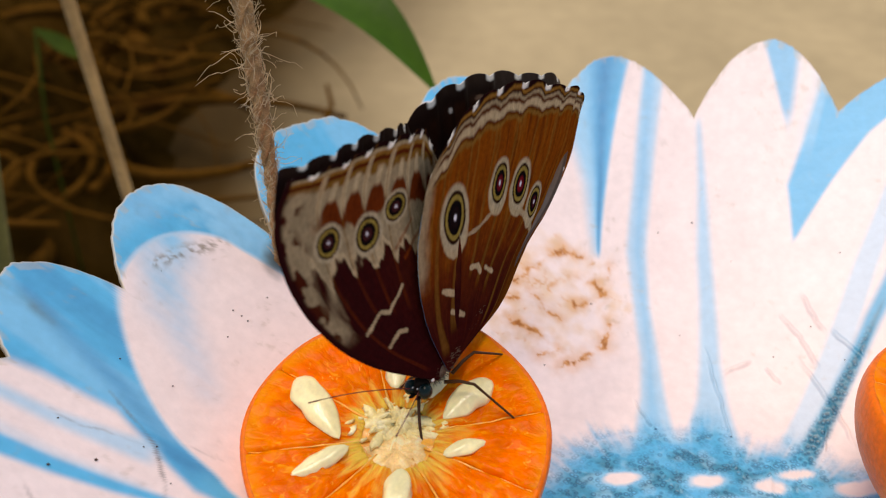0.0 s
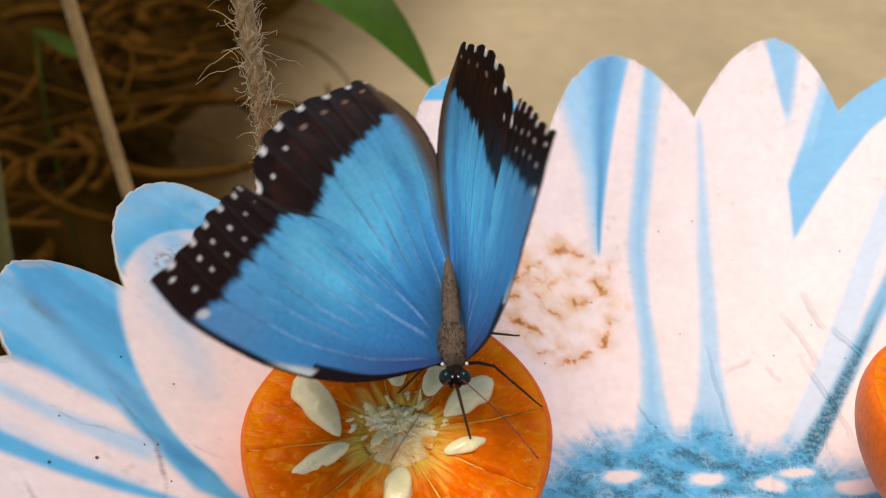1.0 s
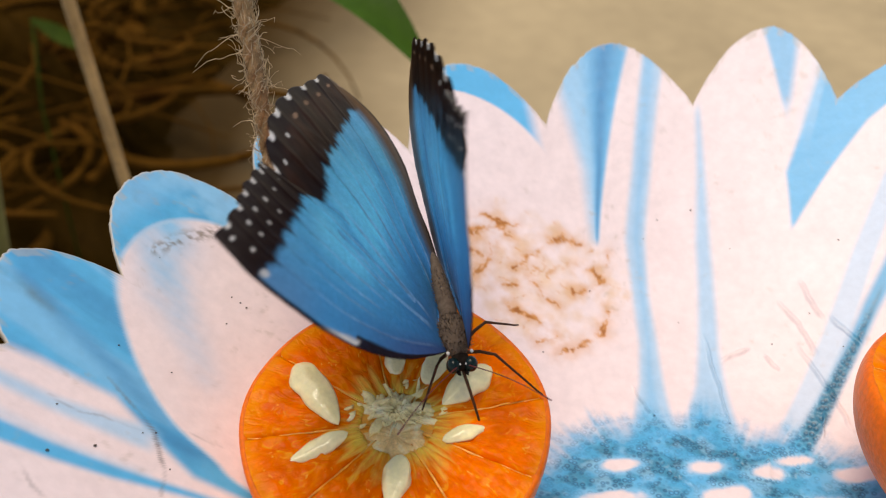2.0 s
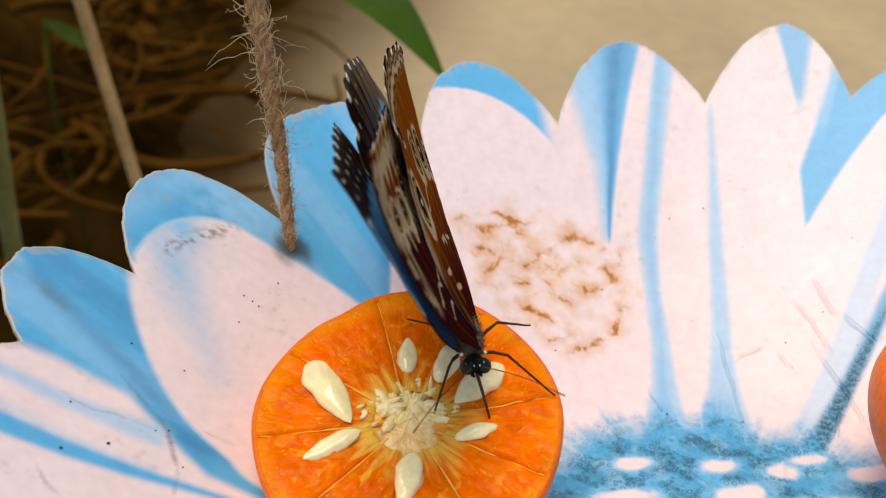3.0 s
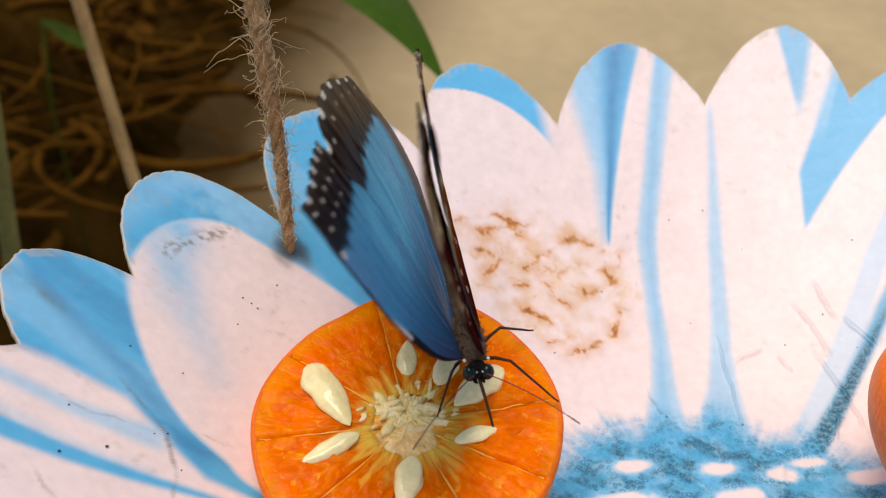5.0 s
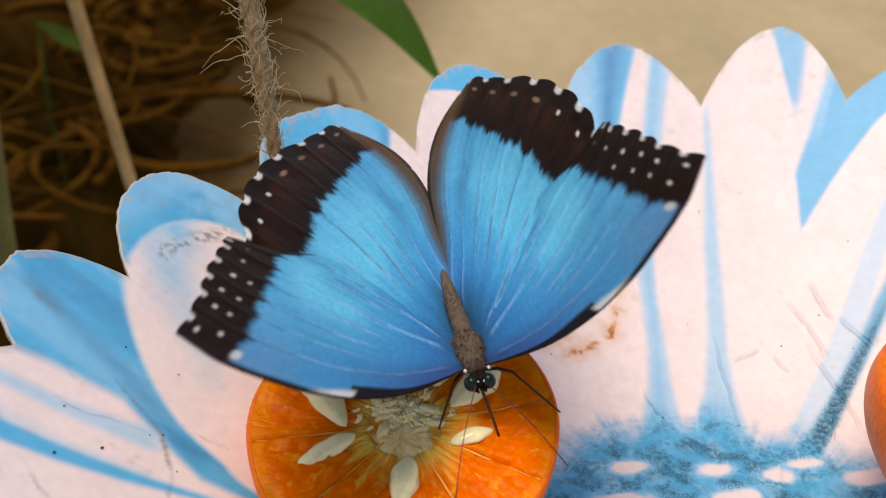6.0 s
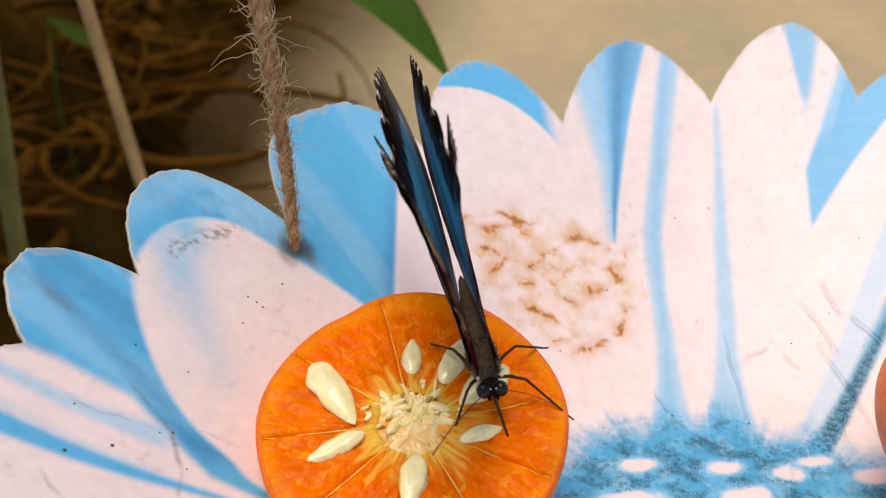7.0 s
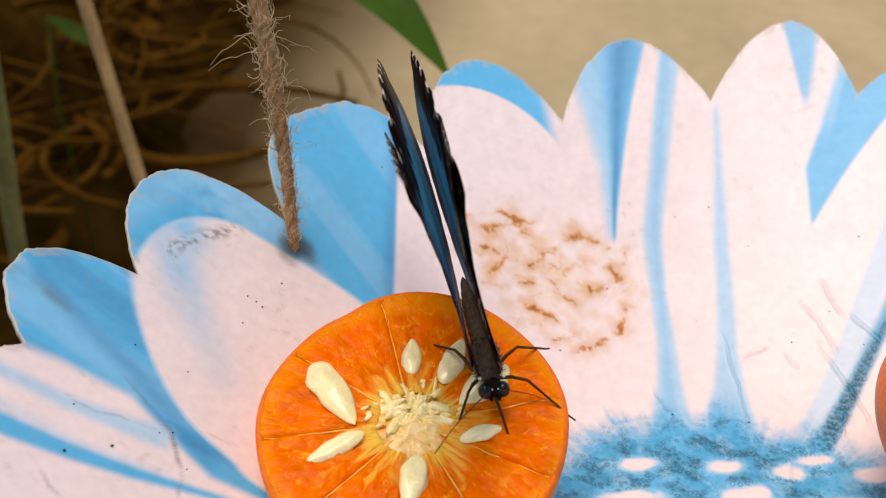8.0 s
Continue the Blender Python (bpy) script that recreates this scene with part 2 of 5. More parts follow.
    paint(tip * (1 - leafshape(x, y, (-40, 30), (-50, 124.5), 33, 0.9, 0.9)) * sstep(112, 118, r), BLUE * 1.05)
    # next petal: dark wedge, stripe
    u = np.interp(r, (90, 110, 143), (97.6, 96.8, 99.0))
    v = np.interp(r, (90, 110, 143), (96.9, 93.8, 89.2))
    w5 = sstep(-0.4, 0.4, p - v) * sstep(-1.5, 1.2, u - p) * sstep(90, 93, r)
    paint(w5, PALE * 0.9 + BLUE * 0.1)
    g = np.clip((p - v) / np.maximum(u - v, 0.4), 0, 1)
    paint(w5 * (1 - sstep(0.3, 0.75, g)) * 0.85, BLUE)
    paint(w5 * np.exp(-((g - 0.27) / 0.16) ** 2) * (0.75 + 0.3 * n1), DEEP)
    paint(streak(r, p, [(145, 86.2, 3.0), (137, 86.5, 2.9), (110, 88.5, 2.6), (92, 90.4, 2.6), (78, 90.6, 2.1), (64, 90.4, 2.3), (54, 91.2, 3.0), (44, 93, 4.6), (34, 95, 6)], 1.1) * 0.8, PALE * 0.8 + BLUE * 0.2)
    paint(streak(r, p, [(145, 86.4, 1.6), (110, 88.5, 1.1), (92, 90.2, 0.9), (64, 90.4, 0.5), (50, 92, 1.4), (40, 95, 3)], 1.4) * 0.45, BLUE)
    # narrow stripe below the notch, fanning out towards the centre
    paint(streak(r, p, [(126, 80.8, 0.5), (110, 80.0, 1.1), (92, 79.2, 1.9), (80, 78.2, 2.1), (64, 77.0, 2.6), (54, 75.8, 3.6), (44, 75, 6), (34, 75, 9)], 1.3) * 0.8, PALE * 0.7 + BLUE * 0.3)
    # tall petal: wedge at the tip, blue corner beside the notch
    a7, b7 = np.interp(r, (126, 149), (69.7, 70.3)), np.interp(r, (126, 149), (69.9, 74.2))
    paint(sstep(-0.3, 0.5, b7 - p) * sstep(-0.8, 0.5, p - a7) * sstep(124, 134, r) * 0.9, BLUE * 0.9 + PALE * 0.1)
    a6 = np.interp(r, (100, 113, 125, 140, 152), (66.1, 68.4, 67.6, 67.0, 68.0))
    b6 = np.interp(r, (99, 116, 130, 146), (65.9, 63.1, 60.5, 55.5))
    paint(sstep(-0.5, 0.4, a6 - p) * sstep(-0.35, 0.25, p - b6) * sstep(98, 101, r), BLUE)
    paint(sstep(-1.8, 0.8, a6 - p) * sstep(66.0, 66.6, p) * sstep(118, 130, r) * 0.5, PALE)
    paint(streak(r, p, [(118, 55.5, 2.2), (97, 55.0, 2.7), (72, 53.5, 3.0), (48, 52, 3.4)], 0.8) * 0.62, PALE)
    paint(streak(r, p, [(110, 50.6, 2.5), (86, 50.6, 2.0), (64, 49.5, 1.8), (44, 48, 2.4)], 1.2), BLUE * 0.85)
    paint(streak(r, p, [(90, 50.4, 0.1), (70, 49.6, 1.1), (44, 48, 2.2)], 1.0) * 0.8, TEAL)
    # speckled centre with a frayed edge
    fr = 41.5 + 2.4 * field(p / 2.2, r * 0.03, 0, 11.0, 4) + 5.5 * np.exp(-((p - 76) / 5) ** 2) + 5 * np.exp(-((p - 52) / 7) ** 2) + 11 * np.exp(-((p - 27) / 15) ** 2) + 2.5 * np.exp(-((p - 94) / 4) ** 2) + 2.5 * sstep(150, 110, p) * sstep(95, 120, p)
    stam = 1 - sstep(fr - 6.5, fr + 6.0, r + 2.0 * n2)
    dry = sstep(0.1, 0.9, stam) * np.clip(0.75 + 0.5 * n2, 0, 1)
    paint(stam, BLUE * (0.80, 0.92, 0.93))
    clump = sstep(-0.22, 0.22, field(x / 7, y / 5, 0, 95.0, 3))
    paint(dry * sstep(0, 8, fr - r + 3 * n2) * (0.25 + 0.65 * clump), TEAL)
    paint(stam * sstep(-0.05, 0.45, field(x / 8, y / 5, 0, 91.0, 3)) * 0.75, BLUE * (0.75, 0.84, 0.88) + PALE * 0.12)
    paint(stam * sstep(0.1, 0.5, n2) * 0.5, PALE * 0.7 + BLUE * 0.3)
    c2 = streak(r, p, [(84, 50.4, 0.3), (70, 49.6, 1.4), (44, 48, 2.6)], 1.0)
    stam0 = stam
    stam = np.maximum(stam * (0.3 + 0.7 * clump), c2)
    for bx, by, bw, bh in ((-13.4, 28.0, 4.6, 1.9), (6.2, 27.4, 3.6, 1.9), (19.6, 25.6, 3.6, 2.0), (27.6, 29.3, 3.9, 1.5), (39.3, 24.7, 5.0, 2.2),
                           (9, 19, 5, 2.4), (-16, 18, 6, 2.2), (28, 15, 6, 2.5), (-4, 8, 6, 3), (16, 4, 6, 3), (-25, 6, 6, 3)):
        d = np.hypot((x - bx) / bw, (y - by - 0.12 * (x - bx)) / bh) / 1.2 + 0.35 * n2
        paint((1 - sstep(0.8, 1.7, d)) * sstep(0.3, 0.8, stam0), BLUE * 0.6 + PALE * 0.4)
        paint(1 - sstep(0.60, 1.10, d), WHITE)
        stam = stam * sstep(0.8, 1.2, d)
    # cracks, wrinkles and scuffs on the near petals
    for pts, w, dark in (([(-117.6, 14.1), (-113.5, 10.9), (-108.1, 6.8), (-106.1, 2.3), (-104.8, -1.5), (-103.9, -7.1)], 0.34, 0.75),
                         ([(-124.6, 4.0), (-120.3, 3.2), (-117.0, 4.6), (-110.2, 5.8)], 0.22, 0.4), ([(-103.6, 9.6), (-96.3, 9.7)], 0.2, 0.3),
                         ([(-126.0, -11.3), (-121.2, -16.3), (-118.9, -17.7)], 0.3, 0.35)):
        d, a = trace(x + 0.5 * n2, y + 0.5 * n1, pts)
        paint((1 - sstep(w * 0.5, w * 1.5, d)) * dark * np.clip(0.75 + 1.0 * n2, 0.2, 1) * np.sin(np.pi * np.clip(a, 0.04, 0.96)) ** 0.4, (0.17, 0.15, 0.14))
    d, a = trace(x, y, [(-116.3, 50.2), (-113.2, 54.8), (-108.1, 60.3), (-104.6, 63.5)])
    scuff = np.exp(-(d / 1.2) ** 2) * sstep(0.0, 0.45, field(x / 1.6, y / 1.6, 0, 21.0) + 0.15)
    paint(scuff * 0.8, (0.17, 0.14, 0.09))
    grime = sstep(0.30, 0.75, field(x / 2.2, y / 2.2, 0, 83.0, 3)) * sstep(0.05, 0.4, field(x / 17, y / 17, 0, 85.0, 2)) * sstep(50, 60, r)
    paint(grime * 0.30, (0.40, 0.33, 0.25))
    hole = np.hypot(x + 92, y - 66)
    paint((1 - sstep(1.5, 6.0, hole + 2.2 * n2)) * 0.85, (0.07, 0.075, 0.065))
    # dried juice where fruit has lain
    ring = np.hypot((x + 29) / 22.5, (y - 79) / 16.5)
    area = 1 - sstep(0.70, 1.15, ring + 0.45 * n2)
    film = field(x / 6, y / 5, 0, 31.0, 4)
    thread = 1 - np.abs(field((x + 0.6 * y) / 14, (y - 0.35 * x) / 9, 0, 37.0, 4)) * 3.4
    paint(area * np.clip(0.30 + 0.55 * film, 0, 0.65), (0.72, 0.47, 0.24))
    stain = area * sstep(0.80, 0.97, thread) * sstep(-0.1, 0.35, film) * 0.45
    wx, wy = x + 0.9 * field(x / 3, y / 3, 0, 43.0, 4), y + 0.9 * field(x / 3, y / 3, 0, 47.0, 4)
    rag = field(x / 1.5, y / 1.5, 0, 45.0, 3)
    for pts, width in JUICE:
        d, a = trace(wx, wy, pts)
        w = width * (0.35 + 0.65 * np.sin(np.pi * np.clip(a, 0.08, 0.92)))
        stain = np.maximum(stain, (1 - sstep(w * 0.2, w * 1.4, d + 1.0 * width * rag)) * np.clip(0.62 + 1.1 * film + 0.5 * rag, 0.1, 1))
        stain = np.maximum(stain, np.exp(-(d / (2.6 * width)) ** 2) * 0.32 * np.clip(0.7 + film, 0, 1))
    stain = np.clip(stain, 0, 1)
    paint(np.clip(stain * 1.5, 0, 0.9), (0.62, 0.25, 0.035))
    paint(np.clip(stain - 0.5, 0, 1) * 1.8, (0.33, 0.10, 0.010))
    return np.clip(col, 0.01, 0.95), stain, np.clip(stam, 0, 1)


def dish_material():
    m = material("printed_plastic", attr="print", rough=0.38, vary=0.035, scale=60, fine=0.04, bump=0.14, bump_scale=220, spec=0.4)
    t = m.node_tree
    bsdf = t.nodes["Principled BSDF"]
    src = bsdf.inputs["Base Color"].links[0].from_socket
    mask = t.nodes.new("ShaderNodeAttribute")
    mask.attribute_name = "mask"
    sep = t.nodes.new("ShaderNodeSeparateColor")
    t.links.new(mask.outputs["Color"], sep.inputs[0])
    co = t.nodes.new("ShaderNodeTexCoord")
    vo = t.nodes.new("ShaderNodeTexVoronoi")
    vo.inputs["Scale"].default_value = 760
    t.links.new(co.outputs["Object"], vo.inputs["Vector"])
    ramp = t.nodes.new("ShaderNodeValToRGB")
    cr = ramp.color_ramp
    cr.elements[0].position, cr.elements[0].color = 0.12, (1.1, 1.1, 1.1, 1)
    cr.elements[1].position, cr.elements[1].color = 0.62, (1.1, 1.1, 1.05, 1)
    e = cr.elements.new(0.36)
    e.color = (0.45, 0.52, 0.56, 1)
    t.links.new(vo.outputs["Distance"], ramp.inputs[0])
    mul = t.nodes.new("ShaderNodeMix")
    mul.data_type, mul.blend_type = "RGBA", "MULTIPLY"
    t.links.new(sep.outputs["Green"], mul.inputs["Factor"])
    t.links.new(src, mul.inputs["A"])
    t.links.new(ramp.outputs[0], mul.inputs["B"])
    t.links.new(mul.outputs["Result"], bsdf.inputs["Base Color"])
    old = bsdf.inputs["Normal"].links[0].from_socket
    hm = t.nodes.new("ShaderNodeMath")
    hm.operation = "MULTIPLY"
    t.links.new(vo.outputs["Distance"], hm.inputs[0])
    t.links.new(sep.outputs["Green"], hm.inputs[1])
    b = t.nodes.new("ShaderNodeBump")
    b.inputs["Strength"].default_value = 0.5
    b.inputs["Distance"].default_value = 0.0006
    t.links.new(hm.outputs[0], b.inputs["Height"])
    t.links.new(old, b.inputs["Normal"])
    t.links.new(b.outputs[0], bsdf.inputs["Normal"])
    return m


# raised creases in the print's film: (x0, y0, x1, y1) in mm
CREASES = [[(-6.1, 53.3), (-2.1, 43.6), (-0.1, 38.9)], [(-3.3, 41.8), (-1.1, 35.9), (0.8, 29.8)], [(-3.8, 30.6), (3.3, 19.7)],
           [(13.9, 66.9), (14.4, 59.7), (15.3, 50.9), (15.4, 41.8), (16.3, 28.1)], [(39.7, 77.5), (41.8, 69), (43.9, 65.6)], [(44.5, 66.7), (50.7, 56.7)],
           [(33.3, 73.1), (37.3, 65.7), (39.9, 57.1)], [(35.2, 61.7), (38.3, 53.6), (41, 45.4), (42.7, 33.7)], [(16.9, 59.3), (24.6, 61.8)],
           [(27.2, 59.4), (30.3, 54.8)], [(22.5, 34.7), (19.8, 22.8)], [(22.5, 25.3), (27.6, 24.1)], [(37.9, 42.4), (35.4, 35.2)], [(12.9, 33.6), (16.1, 27.5)]]


def dish_relief(x, y):
    """Sharp little folds in the film."""
    h = np.zeros(x.shape)
    wob = 0.35 * field(x / 3, y / 3, 0, 15.0, 2)
    for path in CREASES:
        whole = sum(math.dist(a, b) for a, b in zip(path, path[1:]))
        gone = 0.0
        best, along, side = np.full(x.shape, 1e9), np.zeros(x.shape), np.zeros(x.shape)
        for (x0, y0), (x1, y1) in zip(path, path[1:]):
            dx, dy = x1 - x0, y1 - y0
            n = math.hypot(dx, dy)
            s = np.clip(((x - x0) * dx + (y - y0) * dy) / (n * n), 0, 1)
            d = np.hypot(x - x0 - s * dx, y - y0 - s * dy)
            near = d < best
            best = np.where(near, d, best)
            side = np.where(near, ((x - x0) * dy - (y - y0) * dx) / n, side)
            along = np.where(near, (gone + s * n) / whole, along)
            gone += n
        q = np.sign(side) * best + wob
        h += 0.75 * np.exp(-(q / 0.26) ** 2) * np.clip(np.sin(np.pi * along) * 1.6, 0, 1)
    return h


def dish_sheet(name, r, p, mat, rim):
    """A sheet of the dish over arrays of radius and angle, with its underside and, if asked, a rolled outer rim."""
    x, y = r * np.cos(np.radians(p)), r * np.sin(np.radians(p))
    z = dish_z(r) + dish_relief(x, y) - (0 if rim else 0.04)
    col, stain, stam = dish_print(x, y)
    n, m = r.shape
    rows = [np.stack((x, y, z), -1)]
    cols = [col]
    masks = [np.stack((stain, stam, stain * 0), -1)]
    if rim:
        chip = field(p[-1] * 1.2, p[-1] * 0.11, 0, 51.0)
        cols[0][-1] = cols[0][-1] * (1 - 0.85) + CREAM * 0.85
        for back in (2, 3, 4, 5):
            w2 = sstep(0.05 * back, 0.25 + 0.08 * back, chip + 0.25)[:, None]
            cols[0][-back] = cols[0][-back] * (1 - 0.4 * w2) + CREAM * 0.4 * w2
        for dr, dz in ((0.45, -0.35), (0.55, -1.0), (0.35, -1.7), (-0.3, -2.1)):
            rr = r[-1] + dr
            rows.append(np.stack((rr * np.cos(np.radians(p[-1])), rr * np.sin(np.radians(p[-1])), z[-1] + dz), -1)[None])
            cols.append(np.ones((1, m, 3)) * CREAM * (0.9 + 0.3 * chip)[None, :, None])
            masks.append(np.zeros((1, m, 3)))
    step = max(1, n // 12)
    idx = list(range(n - 1, -1, -step))
    rows.append(np.stack((x, y, z - 2.1), -1)[idx])
    cols.append(np.ones((len(idx), m, 3)) * 0.6)
    masks.append(np.zeros((len(idx), m, 3)))
    v = np.concatenate(rows)
    k = v.shape[0]
    return mesh_from(name, v.reshape(-1, 3) / 1000, grid_faces(k, m), [mat],
                     colors={"print": np.concatenate(cols).reshape(-1, 3), "mask": np.concatenate(masks).reshape(-1, 3)})


def build_dish():
    mat = dish_material()
    dish = tagged(new("feeder_dish"), "blue and white flower-shaped plastic feeder dish with worn rim", "feeder")
    for i, (tip, full) in enumerate(TIPS):
        (p1, n1), (p0, n0) = NOTCHES[i], NOTCHES[i + 1]
        seen = i <= 7 or i == 18
        m, n = (max(24, int((p1 - p0) / 0.24)), 230) if seen else (20, 24)
        u = np.linspace(-1, 1, m)
        p = (p0 + p1) / 2 + u * (p1 - p0) / 2
        base = (n0 + n1) / 2 + u * (n1 - n0) / 2
        big = np.sign(u) * np.abs(u)
        rmax = base + (tip - base) * (1 - np.abs(big) ** full) + 0.5 * field(p / 1.6, p * 0, 0, 61.0 + i, 3) + 0.25 * field(p * 2.5, p * 0, 0, 71.0, 2)
        s = np.linspace(0, 1, n)[:, None]
        r = 44 + (rmax[None] - 44) * s
        part("petal", dish_sheet("petal", r, np.broadcast_to(p, r.shape), mat, True), dish, "blue and white printed petal")
    n, m = 90, 361
    r = np.broadcast_to(np.linspace(0.2, 45.5, n)[:, None], (n, m))
    p = np.broadcast_to(np.linspace(-84.8, 275.2, m)[None], (n, m))
    part("flower_centre", dish_sheet("flower_centre", r, p, mat, False), dish, "speckled teal printed flower centre")
    return dish


build_dish()


def dish_point(x, y, up=0.0):
    """A place on the dish, from mm to metres."""
    return Vector((x, y, float(dish_z(math.hypot(x, y))) + up)) / 1000


def build_specks():
    """Crumbs and specks of dirt lying on the dish."""
    rnd = random.Random(5)
    spots = [(-115.8, -2.5), (-121.7, -8.1), (-127.5, -6.5), (-100.2, 47.9), (-97.0, 46.9), (-98.3, 47.5), (-109.8, 5.1), (-123.2, 2.7), (-104, -0.5), (-108.1, 22.3), (-93.7, 55.1), (-100.3, 40.6), (-107.8, 6.5), (24, 88), (51, 85), (1.5, 92), (30, 62), (8, 70), (46, 58)]
    spots += [(rnd.uniform(-120, 50), rnd.uniform(0, 105)) for _ in range(12)]
    pieces = []
    for k, (x, y) in enumerate(spots):
        r = math.hypot(x, y)
        if not 48 < r < 126:
            continue
        s = (0.36 if k < 3 else 0.22 if k < 6 else 0.12 + 0.12 * rnd.random()) / 1000
        bm = bmesh.new()
        bmesh.ops.create_icosphere(bm, subdivisions=1, radius=s)
        c = dish_point(x, y, 0.08)
        vs = [c + Vector((v.co.x * rnd.uniform(0.6, 1.6), v.co.y * rnd.uniform(0.6, 1.5), v.co.z * 0.6)) for v in bm.verts]
        pieces.append((vs, [[v.index for v in f.verts] for f in bm.faces]))
        bm.free()
    me = mesh_from("dirt_specks", *merge(pieces), [material("dirt", (0.05, 0.035, 0.025), 0.8)])
    tagged(new("dirt_specks", me), "dark specks of dirt scattered on the dish", "dirt", kind="stuff")


build_specks()
# ---------------------------------------------------------------- halved mandarins
def flesh_material():
    """Wet juice sacs: strokes that run out from the heart of the fruit."""
    m = material("mandarin_flesh", (0.86, 0.140, 0.0006), 0.26, vary=0.22, scale=120, fine=0.05, bump=0.14, bump_scale=300, sss=0.35, sss_radius=(0.009, 0.003, 0.0005), spec=0.05)
    t = m.node_tree
    bsdf = t.nodes["Principled BSDF"]
    src = bsdf.inputs["Base Color"].links[0].from_socket
    flow = t.nodes.new("ShaderNodeAttribute")
    flow.attribute_name = "flow"
    out = src
    for scale, lo, hi, amount, tint in (((46, 5, 3), 0.48, 0.68, 0.5, (0.95, 0.27, 0.003)), ((70, 9, 5), 0.60, 0.70, 0.55, (0.96, 0.40, 0.02)), ((34, 8, 9), 0.52, 0.70, 0.5, (0.78, 0.10, 0.0005)), ((120, 16, 7), 0.68, 0.75, 0.5, (0.97, 0.55, 0.08))):
        mp = t.nodes.new("ShaderNodeMapping")
        mp.inputs["Scale"].default_value = scale
        t.links.new(flow.outputs["Vector"], mp.inputs[0])
        n = t.nodes.new("ShaderNodeTexNoise")
        n.inputs["Scale"].default_value = 1.0
        n.inputs["Detail"].default_value = 2
        n.inputs["Distortion"].default_value = 1.1
        t.links.new(mp.outputs[0], n.inputs["Vector"])
        r = t.nodes.new("ShaderNodeMapRange")
        r.inputs["From Min"].default_value, r.inputs["From Max"].default_value = lo, hi
        r.inputs["To Max"].default_value = amount
        t.links.new(n.outputs["Fac"], r.inputs["Value"])
        mx = t.nodes.new("ShaderNodeMix")
        mx.data_type = "RGBA"
        t.links.new(r.outputs[0], mx.inputs["Factor"])
        t.links.new(out, mx.inputs["A"])
        mx.inputs["B"].default_value = (*tint, 1)
        out = mx.outputs["Result"]
        if scale[0] in (46, 70):
            b = t.nodes.new("ShaderNodeBump")
            b.inputs["Strength"].default_value = 0.55
            b.inputs["Distance"].default_value = 0.0008 if scale[0] == 46 else 0.0004
            t.links.new(n.outputs["Fac"], b.inputs["Height"])
            t.links.new(bsdf.inputs["Normal"].links[0].from_socket, b.inputs["Normal"])
            t.links.new(b.outputs[0], bsdf.inputs["Normal"])
    # pale fibres that run out from the heart
    sep = t.nodes.new("ShaderNodeSeparateXYZ")
    t.links.new(flow.outputs["Vector"], sep.inputs[0])
    fade = t.nodes.new("ShaderNodeMapRange")
    fade.inputs["From Min"].default_value, fade.inputs["From Max"].default_value = 0.24, 0.62
    fade.inputs["To Min"].default_value, fade.inputs["To Max"].default_value = 0.34, -0.14
    t.links.new(sep.outputs["Y"], fade.inputs["Value"])
    mp = t.nodes.new("ShaderNodeMapping")
    mp.inputs["Scale"].default_value = (38, 3.5, 2)
    t.links.new(flow.outputs["Vector"], mp.inputs[0])
    n = t.nodes.new("ShaderNodeTexNoise")
    n.inputs["Scale"].default_value = 1.0
    n.inputs["Detail"].default_value = 4
    n.inputs["Distortion"].default_value = 0.5
    t.links.new(mp.outputs[0], n.inputs["Vector"])
    add = t.nodes.new("ShaderNodeMath")
    add.operation = "ADD"
    t.links.new(n.outputs["Fac"], add.inputs[0])
    t.links.new(fade.outputs[0], add.inputs[1])
    r = t.nodes.new("ShaderNodeMapRange")
    r.inputs["From Min"].default_value, r.inputs["From Max"].default_value = 0.62, 0.86
    r.inputs["To Max"].default_value = 0.85
    t.links.new(add.outputs[0], r.inputs["Value"])
    mx = t.nodes.new("ShaderNodeMix")
    mx.data_type = "RGBA"
    t.links.new(r.outputs[0], mx.inputs["Factor"])
    t.links.new(out, mx.inputs["A"])
    mx.inputs["B"].default_value = (0.96, 0.60, 0.09, 1)
    # thin paler band just inside the rind
    band = t.nodes.new("ShaderNodeMapRange")
    band.inputs["From Min"].default_value, band.inputs["From Max"].default_value = 0.86, 0.96
    band.inputs["To Max"].default_value = 0.55
    t.links.new(sep.outputs["Y"], band.inputs["Value"])
    my = t.nodes.new("ShaderNodeMix")
    my.data_type = "RGBA"
    t.links.new(band.outputs[0], my.inputs["Factor"])
    t.links.new(mx.outputs["Result"], my.inputs["A"])
    my.inputs["B"].default_value = (0.95, 0.30, 0.008, 1)
    t.links.new(my.outputs["Result"], bsdf.inputs["Base Color"])
    return m


